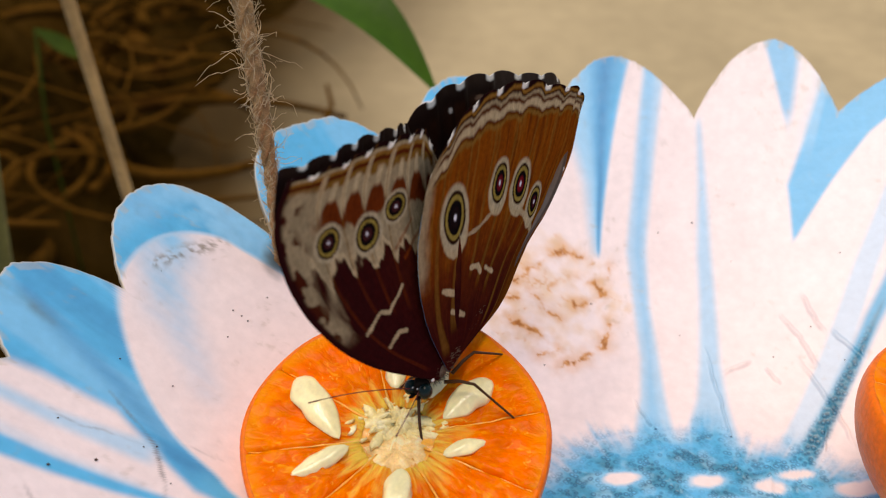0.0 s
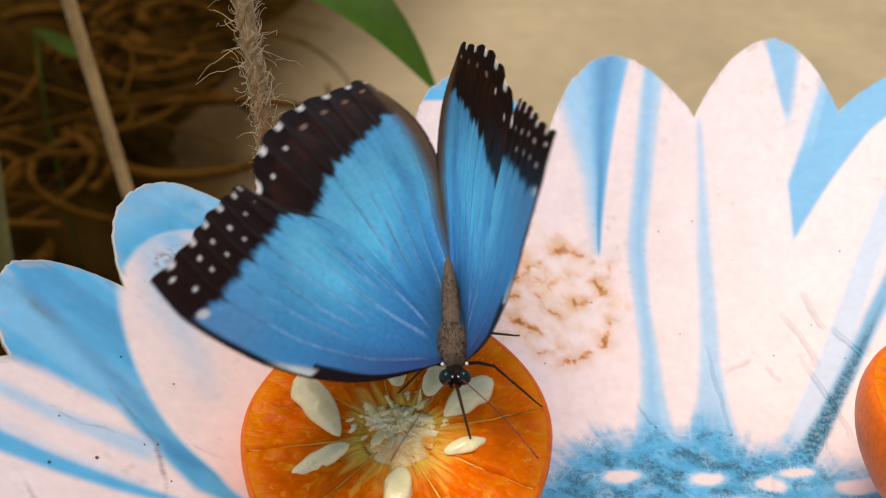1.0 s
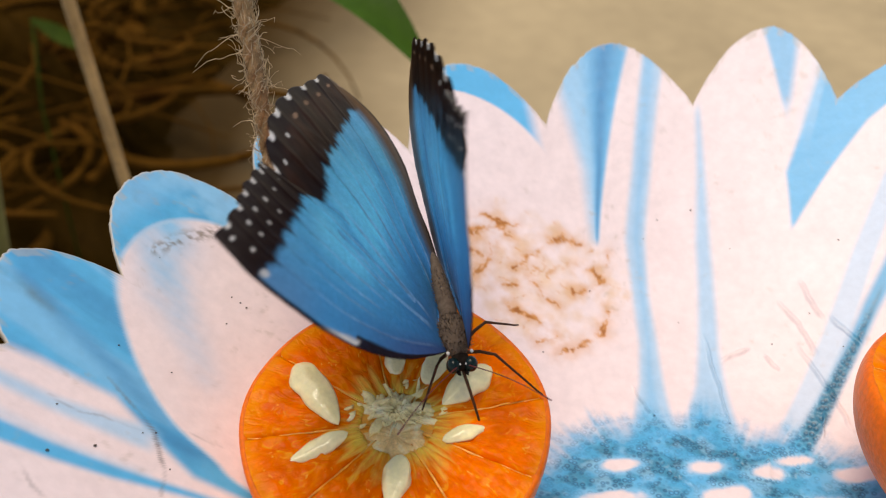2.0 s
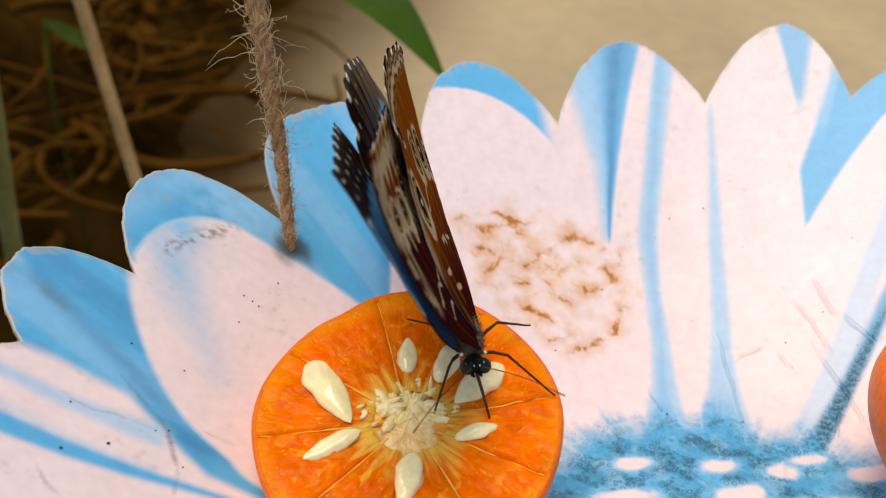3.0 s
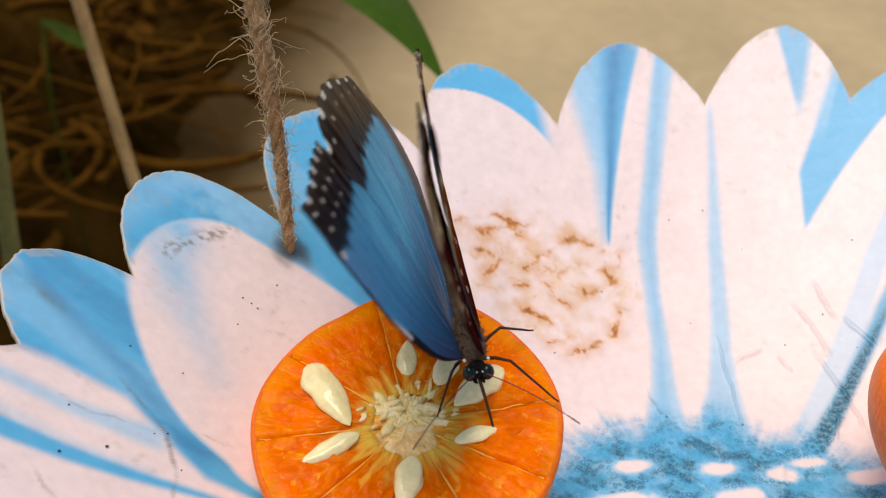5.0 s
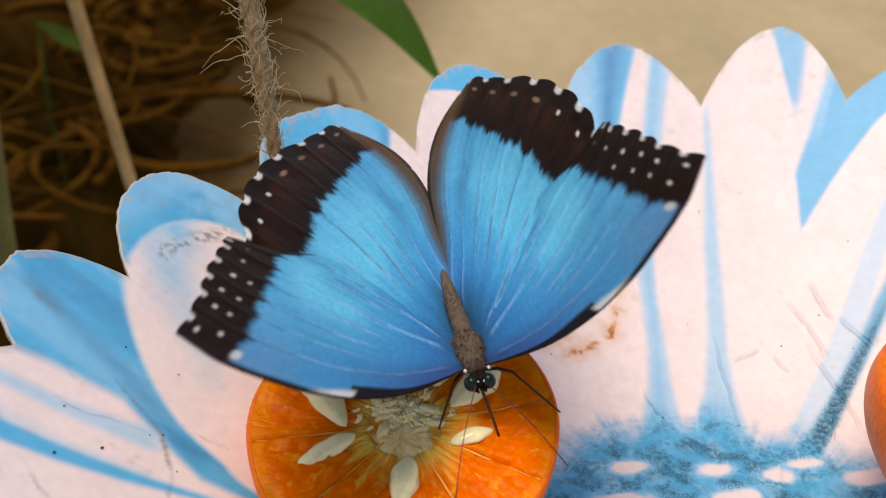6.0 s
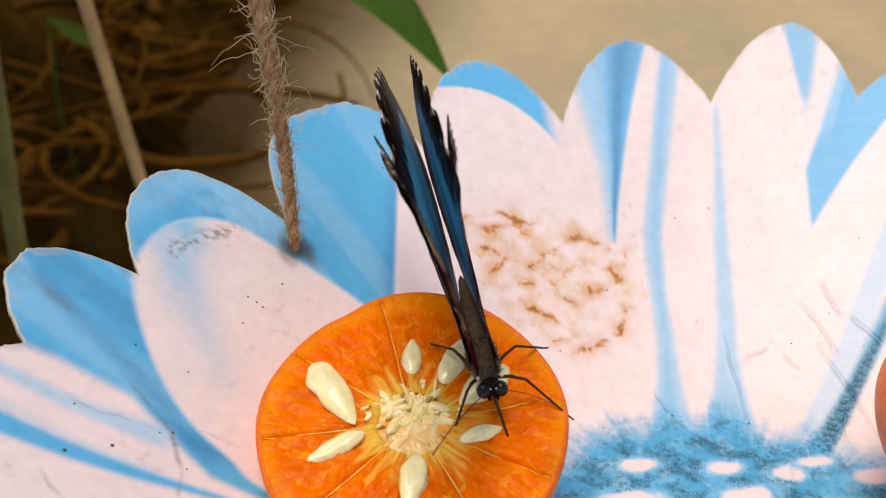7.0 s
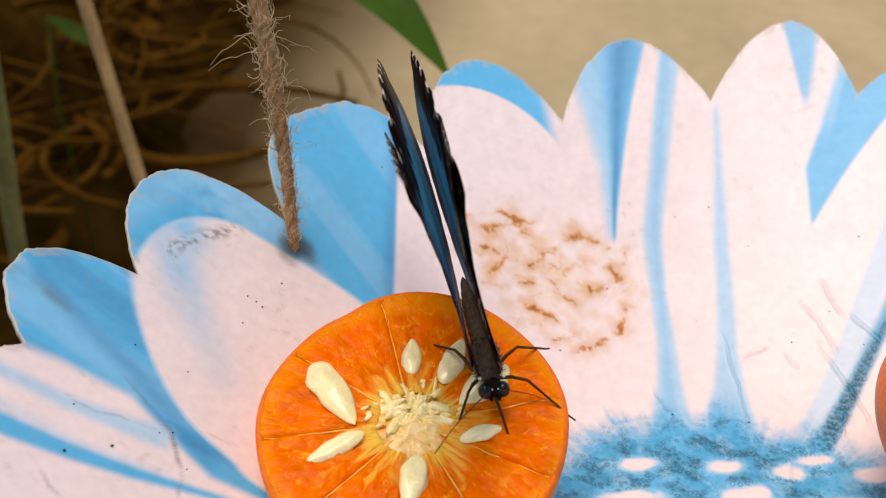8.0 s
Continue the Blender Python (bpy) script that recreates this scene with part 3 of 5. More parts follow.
ORANGE_MATS = {
    "rind": material("mandarin_rind", (0.84, 0.155, 0.002), 0.40, vary=0.2, scale=120, bump=0.5, bump_scale=900, sss=0.2, spec=0.2, tint=(0.72, 0.12, 0.003)),
    "flesh": flesh_material(),
    "pith": material("mandarin_pith", (1.0, 0.80, 0.34), 0.3, vary=0.10, scale=260, bump=0.4, bump_scale=500, spec=0.4, tint=(1.0, 0.90, 0.56)),
    "seed": material("mandarin_seed", (0.93, 0.81, 0.42), 0.32, vary=0.16, scale=160, bump=0.45, bump_scale=650, sss=0.08, coat=0.35, fine=0.05, tint=(0.95, 0.78, 0.36)),
    "peach": material("mandarin_heart", (0.96, 0.60, 0.22), 0.3, vary=0.25, scale=350, bump=0.6, bump_scale=500, sss=0.25, spec=0.3, tint=(0.97, 0.80, 0.46)),
    "skin": material("mandarin_membrane", (0.95, 0.40, 0.04), 0.35, vary=0.25, scale=300, bump=0.4, bump_scale=700, sss=0.2, coat=0.3),
}


def cut_radius(a):
    """Uneven radius (mm) of the cut face by direction."""
    d = math.degrees(a) % 360
    return 29.4 + 0.8 * math.exp(-((d - 180) / 60) ** 2) + 3.8 * math.exp(-((d - 86) / 44) ** 2) - 0.7 * math.exp(-((d - 118) / 8) ** 2) + 0.25 * math.sin(5 * a)


def rind_mesh():
    n, m = 30, 96
    v = []
    for i in range(n):
        f = i / (n - 1)
        for j in range(m):
            a = 2 * math.pi * j / m
            R = cut_radius(a)
            if i < 3:      # the cut edge: inner lip, then rounded over
                rr, z = R - (1.5, 0.7, 0.1)[i], (-0.5, 0.12, -0.25)[i]
            else:
                g = (i - 2) / (n - 3)
                w = g * math.pi / 2
                rr, z = R * (math.cos(w) ** 0.8) * (1 + 0.05 * math.sin(2 * w)) + 0.01, -0.2 - 25 * math.sin(w) ** 1.15
            k = noise.noise((math.cos(a) * 2, math.sin(a) * 2, f * 3)) * 0.35
            v.append((math.cos(a) * (rr + k), math.sin(a) * (rr + k), z))
    return mesh_from("rind", np.array(v) / 1000, grid_faces(n, m, 0, True), [ORANGE_MATS["rind"]])


def segment_mesh(a0, a1, seed):
    """One wedge of flesh between two membranes, its cut face torn into juice sacs."""
    n, m = 44, 30
    v, flow = [], []
    for i in range(n):
        f = i / (n - 1)
        for j in range(m):
            u = j / (m - 1)
            gap = 0.04 + 0.06 * noise.noise((f * 4, seed, 1))
            a = a0 + (a1 - a0) * u
            R = cut_radius(a) - 0.9
            rr = 7 + (R - 7) * f
            off = (u - 0.5) * 2 * gap / max(rr, 4) * -0.5
            a += off
            edge = min(u, 1 - u) * (a1 - a0) * rr
            z = -0.02 - 0.22 * math.exp(-max(edge, 0) / 0.5)
            z += (0.55 * noise.fractal((a * 7, rr * 0.16, seed), 1, 2, 3) + 0.30 * noise.noise((math.cos(a) * rr * 0.6, math.sin(a) * rr * 0.6, seed))) * (1 - 0.75 * f ** 6)
            if j in (0, m - 1) or i == 0:
                z -= 0.5
            v.append((math.cos(a) * rr, math.sin(a) * rr, z))
            flow.append((a / 6.283, rr / 30, seed * 0.1))
    return mesh_from("segment", np.array(v) / 1000, grid_faces(n, m), [ORANGE_MATS["flesh"]], colors={"flow": np.array(flow)})


def membrane_mesh():
    """The pale sheet between and below the segments."""
    n, m = 20, 90
    v = []
    for i in range(n):
        f = i / (n - 1)
        for j in range(m):
            a = 2 * math.pi * j / m
            rr = (cut_radius(a) - 1.2) * f + 0.01
            v.append((math.cos(a) * rr, math.sin(a) * rr, -0.75 + 0.25 * noise.noise((rr * 0.5, a * 4, 2))))
    return mesh_from("membrane", np.array(v) / 1000, grid_faces(n, m, 0, True), [ORANGE_MATS["skin"]])


def core_mesh(seed):
    """Frayed pith at the heart of the fruit, with ragged fingers along the membranes."""
    n, m = 34, 120
    v = []
    for i in range(n):
        f = i / (n - 1)
        for j in range(m):
            a = 2 * math.pi * j / m
            R = 6.4 + 3.6 * noise.noise((math.cos(a) * 1.6, math.sin(a) * 1.6, seed)) + 3.8 * max(0, math.sin(a * 4.5 + 0.4) ** 7) + 3.4 * noise.noise((math.cos(a) * 6, math.sin(a) * 6, seed + 3))
            rr = max(R, 3) * f
            x, y = math.cos(a) * rr * 1.15 - 0.5, math.sin(a) * rr * 0.8 + 2.8
            lump = noise.fractal((x * 0.42, y * 0.42, seed), 1, 2, 4)
            z = 0.2 * (1 - f) + 0.9 * lump * (1 - f * 0.4) - 1.4 * f ** 3 + 0.1 + 0.5 * noise.fractal((x * 1.3, y * 1.3, seed), 1, 2, 3)
            v.append((x, y, z))
    return mesh_from("core", np.array(v) / 1000, grid_faces(n, m, 0, True), [ORANGE_MATS["pith"]])


def heart_mesh():
    """Thin peach-coloured skin over the lower half of the heart, creased along its rays."""
    n, m = 20, 80
    v = []
    for i in range(n):
        f = i / (n - 1)
        for j in range(m):
            a = 2 * math.pi * j / m
            rr = (5.6 + 2.4 * noise.noise((math.cos(a) * 3, math.sin(a) * 3, 5))) * f
            z = 0.05 + 0.6 * noise.noise((a * 4, rr * 0.4, 8)) * f - 0.9 * f ** 3
            v.append((math.cos(a) * rr - 0.3, math.sin(a) * rr * 0.9 - 3.0, z))
    return mesh_from("heart_skin", np.array(v) / 1000, grid_faces(n, m, 0, True), [ORANGE_MATS["peach"]])


def seed_mesh(length, width, tall, seed):
    """A plump pointed pip with faint ridges."""
    n, m = 22, 20
    v = []
    for i in range(n):
        f = i / (n - 1)
        w = math.sin(math.pi * f ** 0.8) ** 0.72
        for j in range(m):
            a = 2 * math.pi * j / m
            k = 1 + 0.05 * math.sin(5 * a + seed) + 0.28 * noise.noise((f * 4, math.cos(a) * 1.5, seed)) + 0.05 * math.sin(11 * a + 3 * f)
            v.append(((f - 0.5) * length, math.cos(a) * width / 2 * w * k, math.sin(a) * tall / 2 * w * k + 0.25 * math.sin(f * 5 + seed)))
    return mesh_from("seed", np.array(v) / 1000, grid_faces(n, m, 0, True), [ORANGE_MATS["seed"]])


# pips: blunt end and pointed end on the cut face (mm), width
PIPS = [(-20.8, 14.2, -11.2, -0.8, 7.0), (-9.2, -2.8, -20.4, -9.0, 3.9), (0.9, -7.0, -0.8, -19.0, 5.4), (8.6, -4.2, 17.6, -1.0, 3.2),
        (18.6, 13.4, 8.6, 3.8, 6.4), (-0.6, 11.0, -0.8, 20.0, 4.2), (5.4, 8.6, 9.6, 20.5, 4.8)]


def build_orange(m):
    fruit = tagged(new("orange_half"), "halved seedy mandarin with juicy cut face on the dish", "fruit", "fruit halves on the dish")
    part("rind", rind_mesh(), fruit, "dimpled orange rind")
    part("membrane", membrane_mesh(), fruit, "pale membrane under the flesh")
    cuts = [12, 62, 104, 146, 187, 226, 262, 300, 335, 372]
    for k in range(len(cuts) - 1):
        part("segment", segment_mesh(radians(cuts[k]), radians(cuts[k + 1]), 3.1 * k + 1), fruit)
    for k, cut in enumerate(cuts[:-1]):
        line, rad = [], []
        for q in range(22):
            f = q / 21
            a = radians(cut) + 0.05 * noise.noise((f * 3, k * 2.3, 0)) * f
            r = 5.5 + (cut_radius(a) - 6.8) * f
            line.append(Vector((math.cos(a) * r, math.sin(a) * r, -0.50 + 0.30 * noise.noise((f * 7, k, 4)))) / 1000)
            rad.append((0.36 - 0.24 * f) * (0.8 + 0.5 * noise.noise((f * 9, k, 7))) / 1000)
        part("membrane_wall", mesh_from("membrane_wall", *tube(line, rad, 6, k, 0.3), [ORANGE_MATS["skin"]]), fruit, "thin pale wall between segments")
    part("core", core_mesh(4.2), fruit, "frayed cream pith")
    part("heart_skin", heart_mesh(), fruit, "peach-coloured skin at the heart")
    rnd = random.Random(8)
    for k, (x0, y0, x1, y1, w) in enumerate(PIPS):
        me = seed_mesh(math.hypot(x1 - x0, y1 - y0) * 1.0, w, w * 0.55, k * 1.7)
        pip = part("seed", me, fruit, "cream pip")
        pip.matrix_basis = pose((x0 + x1) / 2000, (y0 + y1) / 2000, 0.0001, 0, rnd.uniform(-4, 4), math.degrees(math.atan2(y1 - y0, x1 - x0)))
    bits = []
    for k in range(28):     # torn lumps and shreds of pith round the heart
        a, r = rnd.uniform(0, 6.28), 10.5 * rnd.random() ** 0.7
        c = Vector((math.cos(a) * r * 1.1 - 0.5, math.sin(a) * r * 0.62 + 4.0, 0.25 - 0.06 * r))
        long, wide = 0.5 + 2.1 * rnd.random() ** 2, 0.35 + 1.0 * rnd.random() ** 1.5
        turn = Matrix.Rotation(a + rnd.uniform(-0.7, 0.7), 3, "Z") @ Matrix.Rotation(rnd.uniform(-0.5, 0.5), 3, "Y")
        vs = []
        for i in range(5):
            w = math.pi * (i + 0.06) / 4.12
            for j in range(7):
                b = 2 * math.pi * j / 7
                d = Vector((math.cos(w), math.sin(w) * math.cos(b), math.sin(w) * math.sin(b)))
                d = Vector((d.x * long, d.y * wide, d.z * 0.55)) * (1 + 0.9 * noise.fractal(d * 1.8 + Vector((k, 0, 0)), 1, 2, 2))
                vs.append((c + turn @ d) / 1000)
        bits.append((vs, grid_faces(5, 7, 0, True)))
    tagged(part("loose_pith", mesh_from("loose_pith", *merge(bits), [ORANGE_MATS["pith"]]), fruit, "torn lumps of cream pith"), kind="stuff")
    fruit.matrix_basis = m
    return fruit


CUT = pose(-0.062, 0.0085, 0.031, 13, 0, 0)      # the cut face of the nearer half
orange = build_orange(CUT)
copy_thing(orange, pose(0.0594, 0.0105, 0.0300, 4, -12, 150))
# ---------------------------------------------------------------- cord
def build_rope():
    fibre = material("jute", (0.44, 0.26, 0.115), 0.85, vary=0.35, scale=500, bump=0.8, bump_scale=1500, spec=0.1, fine=0.3)
    pale = material("jute_fuzz", (0.64, 0.48, 0.28), 0.85, vary=0.25, scale=300)
    rope = tagged(new("rope"), "frayed brown jute cord threaded through the dish", "rope")
    foot = dish_point(-92, 66, -2.5)
    lean = Vector((-0.03, -0.02, 1.0))
    rnd = random.Random(11)

    def axis(h):
        return foot + lean * h + Vector((0.0006 * math.sin(h * 60), 0.0004 * math.sin(h * 43), 0))

    for k in range(3):
        line, rad = [], []
        for i in range(150):
            h = i * 0.0026
            a = 2 * math.pi * (h / 0.016 + k / 3)
            w = 0.0006 + 0.0004 * min(h / 0.05, 1)
            line.append(axis(h) + Vector((math.cos(a), math.sin(a), 0)) * w)
            rad.append(0.00078 + 0.0003 * min(h / 0.05, 1))
        part("strand", mesh_from("strand", *tube(line, rad, 9, k, 0.28), [fibre]), rope)
    knot = []
    for i in range(40):
        a = i / 40 * 4 * math.pi
        knot.append(foot + Vector((math.cos(a) * 0.003, math.sin(a) * 0.003, -0.004 - 0.003 * i / 40)))
    part("knot", mesh_from("knot", *tube(knot, [0.002] * 40, 8, 3, 0.3), [fibre]), rope, "knot under the dish")
    hairs = []
    for k in range(600):
        h = rnd.uniform(0.006, 0.11)
        long = rnd.random() < 0.16 + 0.3 * (math.sin(h * 150) > 0.3)
        a = rnd.uniform(0, 2 * math.pi)
        d = Vector((math.cos(a), math.sin(a), rnd.uniform(-0.7, 0.7))).normalized()
        p = axis(h) + Vector((d.x, d.y, 0)) * 0.0012
        L = rnd.uniform(0.004, 0.0085) if long and h > 0.022 else rnd.uniform(0.001, 0.0035)
        curl = Vector((rnd.uniform(-1.8, 1.8), rnd.uniform(-1.8, 1.8), rnd.uniform(-2.0, 1.6)))
        line = []
        for q in range(9):
            f = q / 8
            line.append(p + d * (L * f * (1 - 0.5 * f)) + curl * (L * 0.45 * f * f) + Vector((math.sin(f * 8 + k) - math.sin(k), math.cos(f * 7 + k) - math.cos(k), math.sin(f * 9))) * (L * 0.16 * f))
        w = rnd.uniform(0.00004, 0.00010)
        hairs.append(tube(line, [w * (1.1 - 0.6 * q / 8) for q in range(9)], 4, k))
    for k in range(420):     # short fibres lying along the strands
        h = rnd.uniform(0.003, 0.11)
        a = rnd.uniform(0, 2 * math.pi)
        d = Vector((math.cos(a), math.sin(a), 0))
        side = Vector((-d.y, d.x, 0))
        p = axis(h) + d * (0.0011 + 0.0006 * min(h / 0.05, 1))
        L = rnd.uniform(0.0015, 0.004)
        tilt = rnd.uniform(-0.8, 1.4)
        line = [p + (Vector((0, 0, 1)) + side * tilt) * (L * f) + d * (0.0006 * math.sin(math.pi * f * rnd.uniform(0.6, 1.0))) for f in (0, 0.25, 0.5, 0.75, 1)]
        hairs.append(tube(line, [0.00006, 0.00008, 0.00008, 0.00006, 0.00003], 4, k))
    tagged(part("fuzz", mesh_from("fuzz", *merge(hairs), [pale]), rope, "pale stray fibres of the cord"), kind="stuff")


build_rope()


# ---------------------------------------------------------------- ground and plants behind
GROUND_Z = -0.62


def build_ground():
    m = material("sandy_ground", attr="soil", rough=0.95, vary=0.09, scale=3.0, bump=0.2, bump_scale=60, fine=0.06, spec=0.02)
    n = 160
    g = np.linspace(-1, 1, n)
    xs = np.sign(g) * (np.abs(g) ** 4) * 2000
    X, Y = np.meshgrid(xs, xs, indexing="ij")
    Z = GROUND_Z + 0.03 * field(X / 1.5, Y / 1.5, 0, 2.0, 2) * (np.hypot(X, Y) < 6)
    # sand colour fades to dark brown towards the plants
    brown_mix = 1 - sstep(-0.46, 0.02, X - 0.06 * (Y - 1.2) + 0.12 * field(X * 2, Y * 2, 0, 5.0, 3))
    col = np.array((0.42, 0.33, 0.19)) * (1 - brown_mix[..., None]) + np.array((0.050, 0.026, 0.006)) * brown_mix[..., None]
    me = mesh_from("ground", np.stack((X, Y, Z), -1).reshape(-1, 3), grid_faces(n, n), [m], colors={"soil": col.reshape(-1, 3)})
    tagged(new("ground", me), "pale sandy ground, darkening to brown under the plants", "ground", kind="structure")


build_ground()


def blade(points, widths, twist=0.0):
    """A thin bent leaf blade with a raised middle."""
    pts = [Vector(p) for p in points]
    v = []
    for i, p in enumerate(pts):
        d = (pts[min(i + 1, len(pts) - 1)] - pts[max(i - 1, 0)]).normalized()
        s = d.cross(Vector((0.2, -0.6, 0.77))).normalized()
        n = s.cross(d)
        c, q = math.cos(twist * i / len(pts)), math.sin(twist * i / len(pts))
        s, n = s * c + n * q, n * c - s * q
        for k, lift in ((-1, 0.12), (-0.5, 0.0), (0, -0.08), (0.5, 0.0), (1, 0.12)):
            v.append(p + s * (k * widths[i]) + n * (lift * widths[i]))
    return v, grid_faces(len(pts), 5)


def build_thicket():
    """Dead roots and dry leaves heaped behind the dish, their shade put into dark colours."""
    rnd = random.Random(21)
    # humus colour lowered to carry the shade over the heap
    soil = material("shaded_humus", (0.030, 0.0145, 0.0022), 0.95, vary=0.6, scale=9, bump=0.8, bump_scale=30, spec=0.0, tint=(0.038, 0.019, 0.004))
    n = 40
    X, Y = np.meshgrid(np.linspace(-2.6, -0.36, n), np.linspace(0.55, 3.4, n), indexing="ij")
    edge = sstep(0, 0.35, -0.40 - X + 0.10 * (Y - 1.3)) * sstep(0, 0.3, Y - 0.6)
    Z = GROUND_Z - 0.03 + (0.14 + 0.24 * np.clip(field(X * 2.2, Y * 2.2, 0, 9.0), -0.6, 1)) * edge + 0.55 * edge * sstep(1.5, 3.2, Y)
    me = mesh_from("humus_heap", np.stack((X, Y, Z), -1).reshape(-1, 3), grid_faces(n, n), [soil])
    tagged(new("humus_heap", me), "heap of humus under dead plants, shade in its dark colour", "soil", kind="stuff")
    # leaf brown also holds the shade; nothing here blocks the sun
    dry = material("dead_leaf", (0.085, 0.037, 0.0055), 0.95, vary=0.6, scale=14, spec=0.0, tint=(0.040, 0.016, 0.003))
    pieces = []
    for k in range(300):
        x, y = -0.50 - 0.85 * rnd.random() ** 1.4, rnd.uniform(0.8, 2.6)
        z = GROUND_Z + rnd.uniform(0.02, 0.26) + 0.25 * max(0, y - 1.5)
        a, L = rnd.uniform(0, 6.28), rnd.uniform(0.12, 0.45)
        bend = rnd.uniform(0.5, 2.4) * rnd.choice((-1, 1))
        lift = rnd.uniform(-0.2, 0.7)
        line = []
        for q in range(11):
            f = q / 10
            b = a + bend * f
            line.append((x + math.cos(b) * L * f, y + math.sin(b) * L * f, z + lift * L * (f - f * f * 1.1)))
        w = 0.003 + 0.011 * rnd.random() ** 2
        pieces.append(tube(line, [w * (1 - 0.7 * q / 10) for q in range(11)], 6, k, 0.2))
    tagged(new("dead_leaves", mesh_from("dead_leaves", *merge(pieces), [dry])), "tangle of brown dead leaves and roots, shade in their colour", "dead leaves", kind="stuff")


build_thicket()


def stalk(name, label, foot, top, r0, r1, color, seed):
    mat = material(name + "_bark", color, 0.8, vary=0.25, scale=25, bump=0.5, bump_scale=120, fine=0.2)
    rnd = random.Random(seed)
    a, b = Vector(foot), Vector(top)
    line, rad = [], []
    for i in range(26):
        f = i / 25
        line.append(a.lerp(b, f) + Vector((math.sin(f * 5 + seed), math.cos(f * 4), 0)) * 0.004)
        rad.append((r0 + (r1 - r0) * f) * (1.18 if i % 8 == 0 else 1.0) * rnd.uniform(0.97, 1.03))
    return tagged(new(name, mesh_from(name, *tube(line, rad, 10, seed, 0.08), [mat])), label, "plant stem")


def ray_at(px, py, depth):
    """A place at a depth in front of the resting camera, by its direction (degrees right and up of the axis)."""
    m = pose(*EYE, 57, 0, 0)
    return m @ Vector((math.tan(radians(px)) * depth, math.tan(radians(py)) * depth, -depth))


def through_line(a, b, z):
    """The line through a and b, where it reaches height z."""
    f = (z - a.z) / (b.z - a.z)
    return a + (b - a) * f


_a, _b = ray_at(-20.05, 14.0, 0.62), ray_at(-16.8, 3.3, 0.72)
stalk("dry_stalk", "straight tan dry stalk in front of dead leaves", through_line(_a, _b, GROUND_Z), through_line(_a, _b, 0.35), 0.0048, 0.0037, (0.50, 0.32, 0.14), 4)
_a, _b = ray_at(-24.1, 9.0, 0.55), ray_at(-23.0, 0.5, 0.62)
stalk("green_stalk", "pale green upright plant stalk", through_line(_a, _b, GROUND_Z), through_line(_a, _b, 0.35), 0.006, 0.005, (0.12, 0.12, 0.035), 9)


def build_leaf_plant():
    green = material("green_leaf", (0.036, 0.085, 0.003), 0.5, vary=0.25, scale=20, bump=0.3, bump_scale=90, spec=0.12, tint=(0.045, 0.105, 0.007))
    stem_mat = material("twig", (0.10, 0.10, 0.03), 0.7, vary=0.2, scale=30)
    plant = tagged(new("leafy_plant"), "green plant with long pointed drooping leaf", "plant")
    tip, base = ray_at(0.35, 9.6, 0.50), ray_at(-9.2, 17.0, 0.52)
    line, w = [], []
    for q in range(17):
        f = q / 16
        p = base.lerp(tip, f)
        line.append(p + Vector((0.004, 0.0, 0.012)) * math.sin(math.pi * f))
        w.append(0.017 * (math.sin(math.pi * (0.10 + 0.9 * f) ** 0.75) ** 0.85 if f < 0.985 else 0.02))
    part("leaf", mesh_from("leaf", *blade(line, w, 0.3), [green]), plant, "long pointed green leaf")
    stem = [base.lerp(base + Vector((-0.10, 0.08, 0.16)), q / 10) + Vector((0, 0, 0.02 * math.sin(q / 3))) for q in range(11)]
    part("stem", mesh_from("stem", *tube(stem, [0.0022] * 11, 8, 1), [stem_mat]), plant)
    _p = ray_at(-20.3, 12.2, 1.15)
    line = [_p + Vector((-0.03 + 0.006 * q, 0, 0.02 - 0.004 * q)) for q in range(10)]
    dim = material("dim_leaf", (0.035, 0.060, 0.004), 0.7, vary=0.3, scale=20, spec=0.1)
    far = tagged(new("low_plant"), "small dim green leaf among dead leaves", "plant")
    part("leaf", mesh_from("leaf", *blade(line, [0.010 * math.sin(math.pi * (q + 0.5) / 10) for q in range(10)]), [dim]), far)
    line = [_p + Vector((-0.03, 0, 0.02)), _p + Vector((-0.05, 0.02, -0.1)), Vector((_p.x - 0.05, _p.y + 0.03, GROUND_Z))]
    part("stem", mesh_from("stem", *tube(line, [0.0018] * 3, 8, 1), [dim]), far)


build_leaf_plant()
# ---------------------------------------------------------------- butterfly
FORE_LEAD = [(-0.6, 4.7), (5.0, 10.4), (14.9, 19.5), (25.8, 26.5), (38.2, 30.8), (50.7, 30.9), (57.3, 26.5)]
FORE_MARGIN = [(57.3, 26.5), (53.9, 15.1), (52.2, 6.1), (49.5, -2.8), (47.9, -6.5), (39.5, -8.1)]
FORE_TRAIL = [(-0.5, -1.5), (12.0, -8.0), (26.0, -12.0), (39.5, -8.1)]
HIND_LEAD = [(-0.5, 2.0), (14.0, 4.0), (28.0, 1.5), (41.5, -5.5)]
HIND_MARGIN = [(41.5, -5.5), (44.8, -18.8), (42.8, -31.7), (37.0, -45.2), (28.6, -57.9), (22.0, -68.1), (17.3, -69.6)]
HIND_TRAIL = [(-0.5, -2.5), (-5.0, -23.1), (-1.5, -39.3), (0.1, -52.9), (6.2, -64.7), (17.3, -69.6)]


